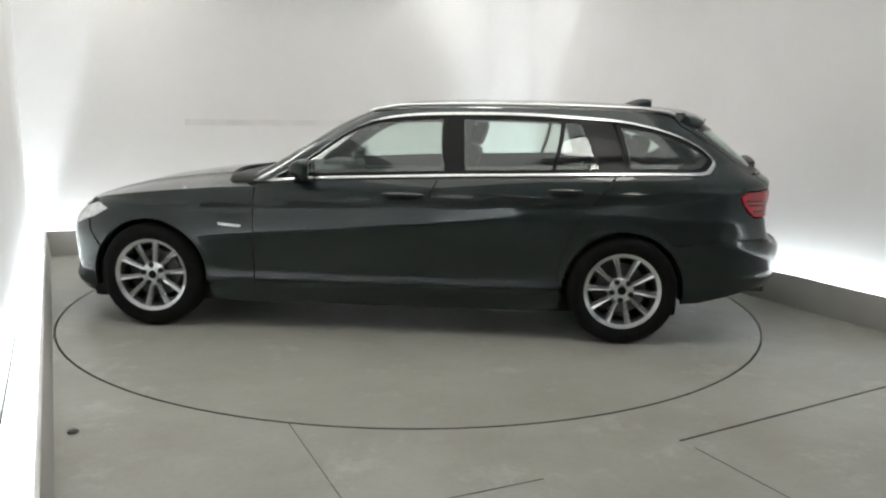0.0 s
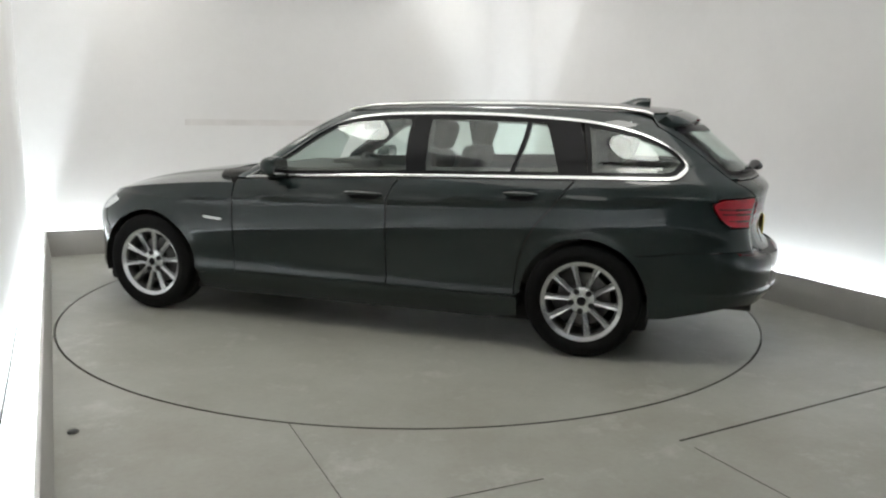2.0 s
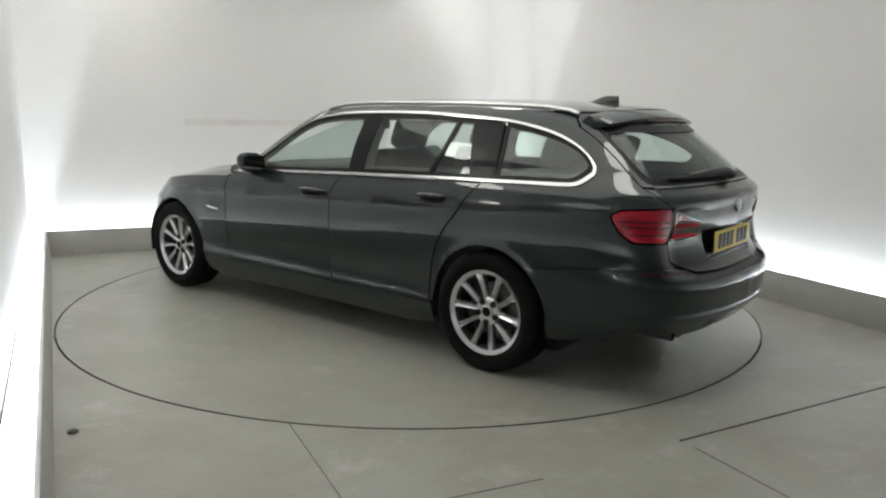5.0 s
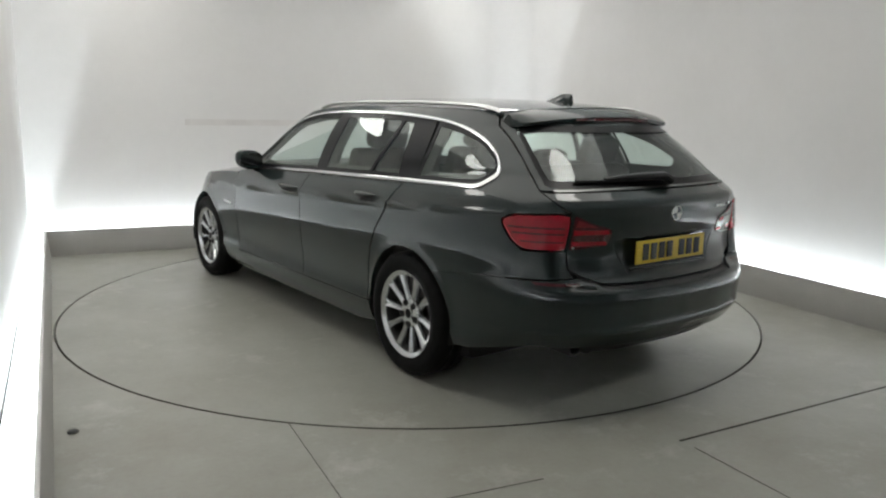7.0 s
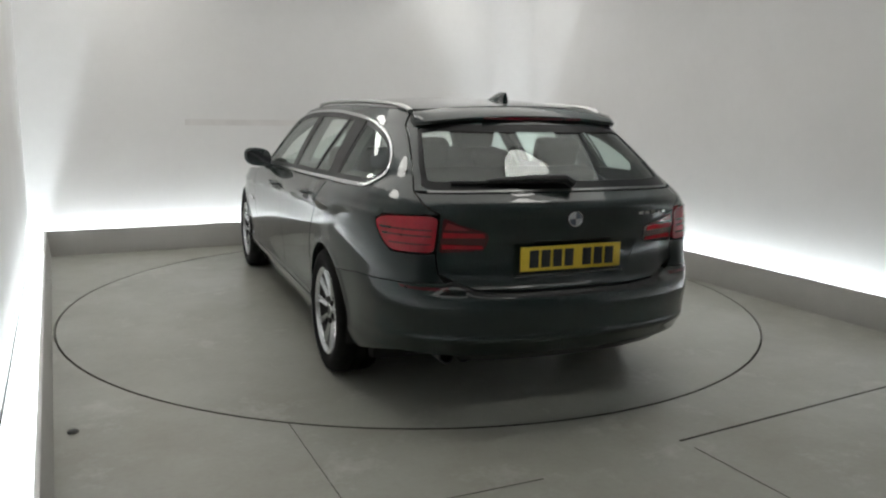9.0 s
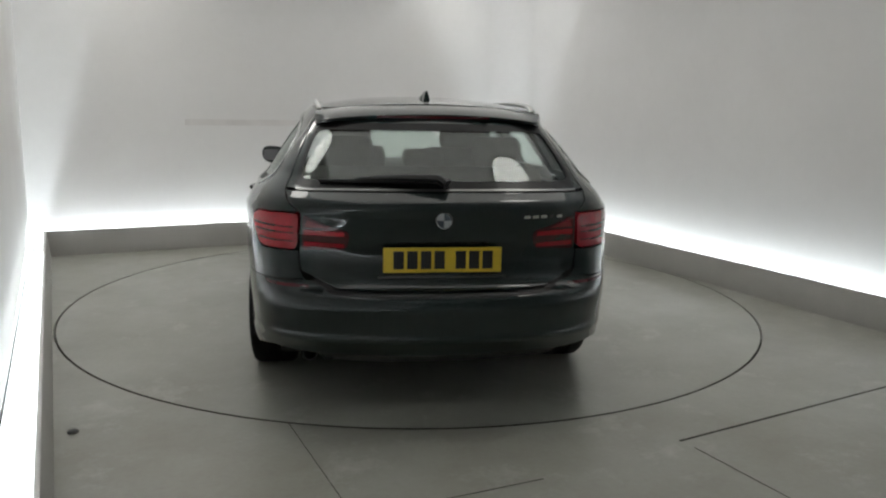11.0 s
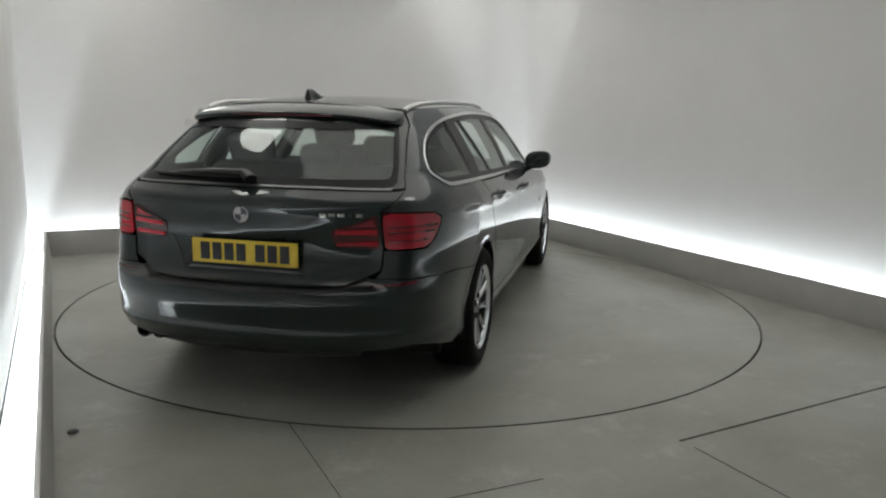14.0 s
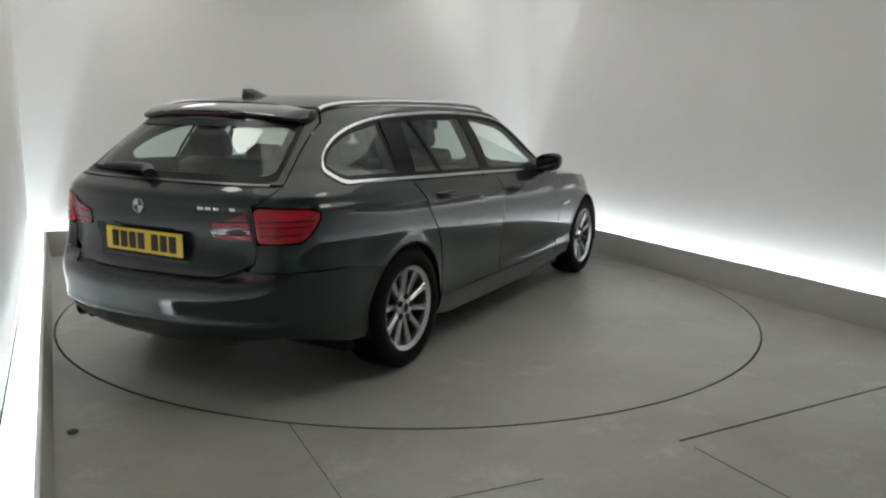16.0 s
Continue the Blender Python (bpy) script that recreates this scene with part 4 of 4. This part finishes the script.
        prof = [(x0, zr + 0.001), ((x0 + xt) / 2, (zr + zt) / 2 + 0.008), (xt + 0.012, zt + 0.003), (xt, zt - 0.006), (xt + 0.008, zt - 0.022), (xt + 0.06, zt - 0.034), (xt + 0.13, zt - 0.030)]
        rows.append([bm.verts.new((x, y, z)) for x, z in prof])
    for r0, r1 in zip(rows, rows[1:]):
        for i in range(len(r0) - 1):
            bm.faces.new((r0[i], r0[i + 1], r1[i + 1], r1[i]))
    bm.faces.new(rows[0]), bm.faces.new(rows[-1][::-1])
    bmesh.ops.recalc_face_normals(bm, faces=bm.faces)
    sp = part("roof_spoiler", bm, PAINT, car, "dark roof spoiler over the rear window")
    part("brake_lamp", boxed((-2.062, -0.27, 1.362), (-2.040, 0.27, 1.374), 0.003), LENS_DARK, sp, "slim dark red high brake lamp")
    # aerial fin
    bm = bmesh.new()
    rows = []
    for k in range(13):
        f = k / 12
        x = -1.55 - 0.195 * f
        h = 0.004 + 0.048 * math.sin(min(1.0, f * 1.12) * math.pi / 2) ** 1.3
        w = 0.006 + 0.026 * math.sin(math.pi * min(0.9, f + 0.12)) ** 0.7
        zb = float(roof_z(x, 0)) - 0.004
        rows.append([bm.verts.new((x + (0.02 * h / 0.07 if k < 12 else -0.004), y, zb + z)) for y, z in ((-w, 0), (-w * 0.75, h * 0.45), (-w * 0.28, h * 0.9), (0, h), (w * 0.28, h * 0.9), (w * 0.75, h * 0.45), (w, 0))])
    for r0, r1 in zip(rows, rows[1:]):
        for i in range(6):
            bm.faces.new((r0[i], r0[i + 1], r1[i + 1], r1[i]))
    bm.faces.new(rows[0]), bm.faces.new(rows[-1][::-1])
    bmesh.ops.recalc_face_normals(bm, faces=bm.faces)
    part("aerial_fin", bm, PAINT, car, "shark-fin roof aerial")
    # rear wiper: arm from the middle, blade to the left of the car
    def on_glass(y, z, out):
        u, zz = H.rear(y, z)
        p = H.at(u, zz)
        return (p[0] - out * 0.72, p[1], p[2] + out * 0.69)
    wip = part("rear_wiper", tube([on_glass(-0.02, 1.065, 0.03), on_glass(0.02, 1.085, 0.035), on_glass(0.20, 1.092, 0.025), on_glass(0.40, 1.088, 0.018)], [0.034, 0.032, 0.024, 0.013], 8, 0.7), BLACK, car, "black rear wiper parked across the glass")
    part("wiper_blade", tube([on_glass(y, 1.083, 0.012) for y in np.linspace(0.10, 0.56, 8)], 0.008, 6), BLACK, wip)
    # number plate with plain bars
    tilt = pose(-2.464, 0, 0.757, 0, 0, 0)
    pl = part("number_plate", boxed((-0.004, -0.262, -0.056), (0.004, 0.262, 0.056), 0.003, tilt), PLATE, car, "yellow number plate with black bars")
    y = 0.218
    for k in range(7):
        if k == 4:
            y -= 0.034
        part("plate_bar", boxed((-0.0065, y - 0.046, -0.040), (-0.003, y, 0.040), 0.001, tilt), PLATE_INK, pl)
        y -= 0.060
    part("gate_grip", boxed((-2.468, -0.20, 0.829), (-2.430, 0.20, 0.836), 0.003), GLOSS_BLACK, car)
    part("plate_trim", boxed((-2.463, -0.285, 0.675), (-2.440, 0.285, 0.681), 0.002), TRIM_AND_SHEEN, car)
    # thin raised slivers added to draw the highlights along the recess edges
    for s in (1, -1):
        q = [H.rear(s * 0.386, 0.825), H.rear(s * 0.391, 0.825), H.rear(s * 0.304, 0.660), H.rear(s * 0.299, 0.660)]
        panel("recess_highlight", q, high, PAINT, gate, lift=0.002, gap=0, flange=0.003, step=0.02)
    # round badge: plain quartered disc in a metal ring
    p = H.at(H.end, 0.934)
    m = Matrix.Translation((p[0] - 0.001, 0, 0.934)) @ pose(0, 0, 0, 0, 0, 90)
    bm = bmesh.new()
    lathe(bm, [(0.031, 0.006), (0.036, 0.006), (0.038, 0.003), (0.038, -0.004)], 32, "y")
    bm.transform(m)
    badge = part("badge_ring", bm, CHROME, car, "round silver badge ring")
    for k in range(4):
        pts = [(0, 0)] + [(0.031 * math.cos(a), 0.031 * math.sin(a)) for a in np.linspace(k * math.pi / 2, (k + 1) * math.pi / 2, 8)]
        bm = prism(pts, 0.004, Matrix.Translation((p[0] - 0.003, 0, 0.934)) @ pose(0, 0, 0, 90, 0, -90))
        part("badge_quarter", bm, BADGE_WHITE if k % 2 else BADGE_BLUE, badge)
    # model lettering as plain chrome bars
    for k, (y0, w) in enumerate(((-0.365, 0.030), (-0.405, 0.030), (-0.445, 0.030), (-0.490, 0.016), (-0.525, 0.026))):
        q = [H.rear(y0, 0.938), H.rear(y0 - w, 0.938), H.rear(y0 - w, 0.952), H.rear(y0, 0.952)]
        panel("model_bar", q, high, RIM_DARK if k == 3 else CHROME, car, lift=0.004, gap=0, flange=0.004, step=0.015)
    # exhaust
    for yy in (0.50, 0.585):
        sub = bmesh.new()
        lathe(sub, [(0.030, 0.0), (0.036, 0.0), (0.038, 0.004), (0.038, 0.16), (0.030, 0.16), (0.029, 0.02)], 20, "y")
        sub.transform(Matrix.Translation((-2.41, yy, 0.330)) @ pose(0, 0, 0, 0, 0, -90))
        part("exhaust_pipe", sub, RIM_DARK, car, "dark twin exhaust tip")
    # underbody
    part("underbody", boxed((-1.85, -0.76, 0.145), (1.95, 0.76, 0.34), 0.04), DARK, car)
    part("cabin_floor", boxed((-2.25, -0.66, 0.345), (1.1, 0.66, 0.50), 0.03), DASH, car)


def soft_block(lo, hi, r, m=None):
    return boxed(lo, hi, r, m, 4)


def build_cabin(car):
    """Seats, dash and wheel that show through the glass."""
    dash = part("dashboard", soft_block((0.42, -0.74, 0.55), (1.02, 0.74, 0.985), 0.07), DASH, car, "dark soft dashboard")
    part("instrument_hood", soft_block((0.36, -0.58, 0.90), (0.62, -0.16, 1.02), 0.05), DASH, dash)
    # steering wheel, on the right-hand side of the car
    bm = bmesh.new()
    m = Matrix.Translation((0.33, -0.37, 0.89)) @ pose(0, 0, 0, 0, -62, 0)
    lathe(bm, [(0.185 + 0.015 * math.cos(a), 0.015 * math.sin(a)) for a in np.linspace(0, 2 * math.pi, 9)], 32, "z")
    bm.transform(m)
    sw = part("steering_wheel", bm, BLACK, car)
    hub = bmesh.new()
    lathe(hub, [(0.0, 0.03), (0.05, 0.025), (0.075, 0.0), (0.05, -0.03), (0.0, -0.03)], 20, "z")
    for a in (0, 180, 270):
        box(hub, (0.05, -0.018, -0.01), (0.18, 0.018, 0.01), 0.004, pose(0, 0, 0, 0, 0, a))
    hub.transform(m)
    part("wheel_hub", hub, BLACK, sw)
    for y, back in ((0.37, -0.24), (-0.37, -0.32)):
        seat = part("front_seat", soft_block((back - 0.02, y - 0.25, 0.50), (back + 0.50, y + 0.25, 0.66), 0.06), CLOTH, car, "taupe cloth front seat")
        lean = Matrix.Translation((back, y, 0.62)) @ pose(0, 0, 0, 0, -20, 0)
        part("backrest", soft_block((-0.08, -0.24, 0.0), (0.06, 0.24, 0.56), 0.06, lean), CLOTH, seat)
        part("headrest", soft_block((-0.06, -0.14, 0.575), (0.05, 0.14, 0.755), 0.045, lean), CLOTH, seat)
        for yy in (-0.06, 0.06):
            part("headrest_rod", tube([lean @ Vector((0, yy, 0.55)), lean @ Vector((0, yy, 0.68))], 0.008, 8, up=(1, 0, 0)), CHROME, seat)
    bench = part("rear_bench", soft_block((-1.44, -0.66, 0.50), (-0.96, 0.66, 0.68), 0.06), CLOTH, car, "taupe cloth rear bench")
    lean = Matrix.Translation((-1.42, 0, 0.62)) @ pose(0, 0, 0, 0, -18, 0)
    part("backrest", soft_block((-0.09, -0.66, 0.0), (0.05, 0.66, 0.50), 0.05, lean), CLOTH, bench)
    for y, w in ((0.40, 0.13), (0.0, 0.11), (-0.40, 0.13)):
        part("headrest", soft_block((-0.055, y - w, 0.515), (0.045, y + w, 0.67 if y else 0.60), 0.04, lean), CLOTH, bench)
    part("load_cover", soft_block((-2.24, -0.64, 0.950), (-1.58, 0.64, 0.980), 0.012), CLOTH, car, "dark roller load cover")
    part("inner_mirror", soft_block((0.18, -0.13, 1.255), (0.21, 0.13, 1.32), 0.012), BLACK, car)
    for s in (1, -1):
        part("door_card", soft_block((-1.45, s * 0.80 - 0.02, 0.40), (0.80, s * 0.80 + 0.02, 0.94), 0.02), DASH, car)


def build_wheel(car):
    """One wheel in its own space: the axle along y, its outer face towards +y."""
    wheel = new("wheel")
    wheel.parent = car
    bm = bmesh.new()
    R, rim = 0.334, 0.228
    prof = [(rim - 0.012, -0.105), (rim + 0.010, -0.112), (R - 0.060, -0.122), (R - 0.018, -0.112), (R - 0.003, -0.090), (R, -0.06), (R, -0.032), (R - 0.008, -0.030), (R - 0.008, -0.022),
            (R, -0.020), (R, 0.020), (R - 0.008, 0.022), (R - 0.008, 0.030), (R, 0.032), (R, 0.06), (R - 0.003, 0.090), (R - 0.018, 0.110), (R - 0.045, 0.119), (R - 0.065, 0.120), (R - 0.072, 0.117),
            (rim + 0.018, 0.112), (rim + 0.006, 0.106), (rim - 0.004, 0.098)]
    lathe(bm, prof, 72)
    part("tyre", bm, TYRE, wheel, "black road tyre")
    bm = bmesh.new()
    lathe(bm, [(rim - 0.020, -0.10), (rim - 0.030, -0.03), (rim - 0.032, 0.06), (rim - 0.024, 0.085), (rim - 0.016, 0.094)], 64)
    part("rim_barrel", bm, RIM_DARK, wheel, "dark rim barrel")
    bm = bmesh.new()
    lathe(bm, [(rim - 0.022, 0.080), (rim - 0.018, 0.096), (rim - 0.004, 0.104), (rim + 0.006, 0.110), (rim + 0.009, 0.104), (rim + 0.002, 0.092)], 72)
    part("rim_flange", bm, RIM, wheel, "bright silver rim edge")
    # ten spokes in five pairs
    for k in range(5):
        for s in (1, -1):
            a = radians(90 + 72 * k)
            tilt = s * radians(17.5)
            r0 = Vector((0.050 * math.cos(a + s * radians(22)), 0, 0.050 * math.sin(a + s * radians(22))))
            b = a + tilt
            r1 = Vector(((rim - 0.014) * math.cos(b), 0, (rim - 0.014) * math.sin(b)))
            t = (r1 - r0).normalized()
            w = Vector((-t.z, 0, t.x))
            bm = bmesh.new()
            rows = []
            for f, wd, yf, yb in ((0.0, 0.017, 0.078, 0.040), (0.15, 0.0155, 0.080, 0.045), (0.5, 0.0165, 0.088, 0.055), (0.82, 0.0195, 0.097, 0.062), (1.0, 0.025, 0.100, 0.062)):
                c = r0.lerp(r1, f)
                rows.append([bm.verts.new(c + w * o + Vector((0, y, 0))) for o, y in ((-wd, yb), (-wd, yf - 0.007), (-wd + 0.005, yf), (0, yf - 0.012), (wd - 0.005, yf), (wd, yf - 0.007), (wd, yb))])
            for q0, q1 in zip(rows, rows[1:]):
                for i in range(6):
                    bm.faces.new((q0[i], q0[i + 1], q1[i + 1], q1[i]))
            bmesh.ops.recalc_face_normals(bm, faces=bm.faces)
            if sum((f.normal.y for f in bm.faces)) < 0:
                bmesh.ops.reverse_faces(bm, faces=bm.faces)
            part("spoke", bm, RIM, wheel)
    bm = bmesh.new()
    lathe(bm, [(0.036, 0.060), (0.036, 0.082), (0.046, 0.083), (0.072, 0.080), (0.080, 0.072), (0.080, 0.040)], 40)
    part("hub_plate", bm, RIM, wheel)
    bm = bmesh.new()
    lathe(bm, [(0.0, 0.089), (0.022, 0.088), (0.034, 0.085), (0.036, 0.078)], 28)
    part("hub_cap", bm, GLOSS_BLACK, wheel, "dark round hub cap")
    bm = bmesh.new()
    lathe(bm, [(0.027, 0.0885), (0.034, 0.0875), (0.036, 0.082)], 28)
    part("hub_ring", bm, CHROME, wheel)
    for k in range(5):
        a = radians(90 + 72 * k)
        bm = bmesh.new()
        lathe(bm, [(0.0, 0.0), (0.0165, 0.0), (0.018, -0.012)], 12)
        bm.transform(Matrix.Translation((0.060 * math.cos(a), 0.0885, 0.060 * math.sin(a))))
        part("wheel_bolt", bm, DARK, wheel)
    bm = bmesh.new()
    lathe(bm, [(0.075, 0.012), (0.080, 0.018), (0.155, 0.018), (0.157, 0.0), (0.075, -0.01)], 48)
    part("brake_disc", bm, BRAKE, wheel)
    part("brake_caliper", boxed((0.085, -0.03, -0.07), (0.17, 0.035, 0.07), 0.012), RIM_DARK, wheel)
    wheel.matrix_basis = pose(1.484, 0.790, 0.334, 0, 8, 0)
    copy_thing(wheel, pose(-1.484, 0.800, 0.334, 0, 31, 0))
    copy_thing(wheel, pose(1.484, -0.790, 0.334, 0, 20, 180))
    copy_thing(wheel, pose(-1.484, -0.800, 0.334, 0, -11, 180))


car = new("car")
tagged(car, "dark grey-green metallic estate car with chrome window trim", "car")
for flank_side in (1, -1):
    build_side(car, flank_side)
build_middle(car)
build_cabin(car)
build_wheel(car)

CAR_OFF = (0.094, 0.115)
TURN = [173.43, 166.69, 159.86, 152.96, 145.99, 138.95, 131.85, 124.70, 117.52, 110.29, 103.04, 95.76, 88.47, 81.17, 73.87, 66.58, 59.30]


def motions():
    walk(car, [(float(t), pose(0, 0, 0, 0, 0, a) @ pose(CAR_OFF[0], CAR_OFF[1], 0.0)) for t, a in enumerate(TURN)])
    walk(turntable, [(float(t), pose(0, 0, 0, 0, 0, a)) for t, a in enumerate(TURN)])


motions()
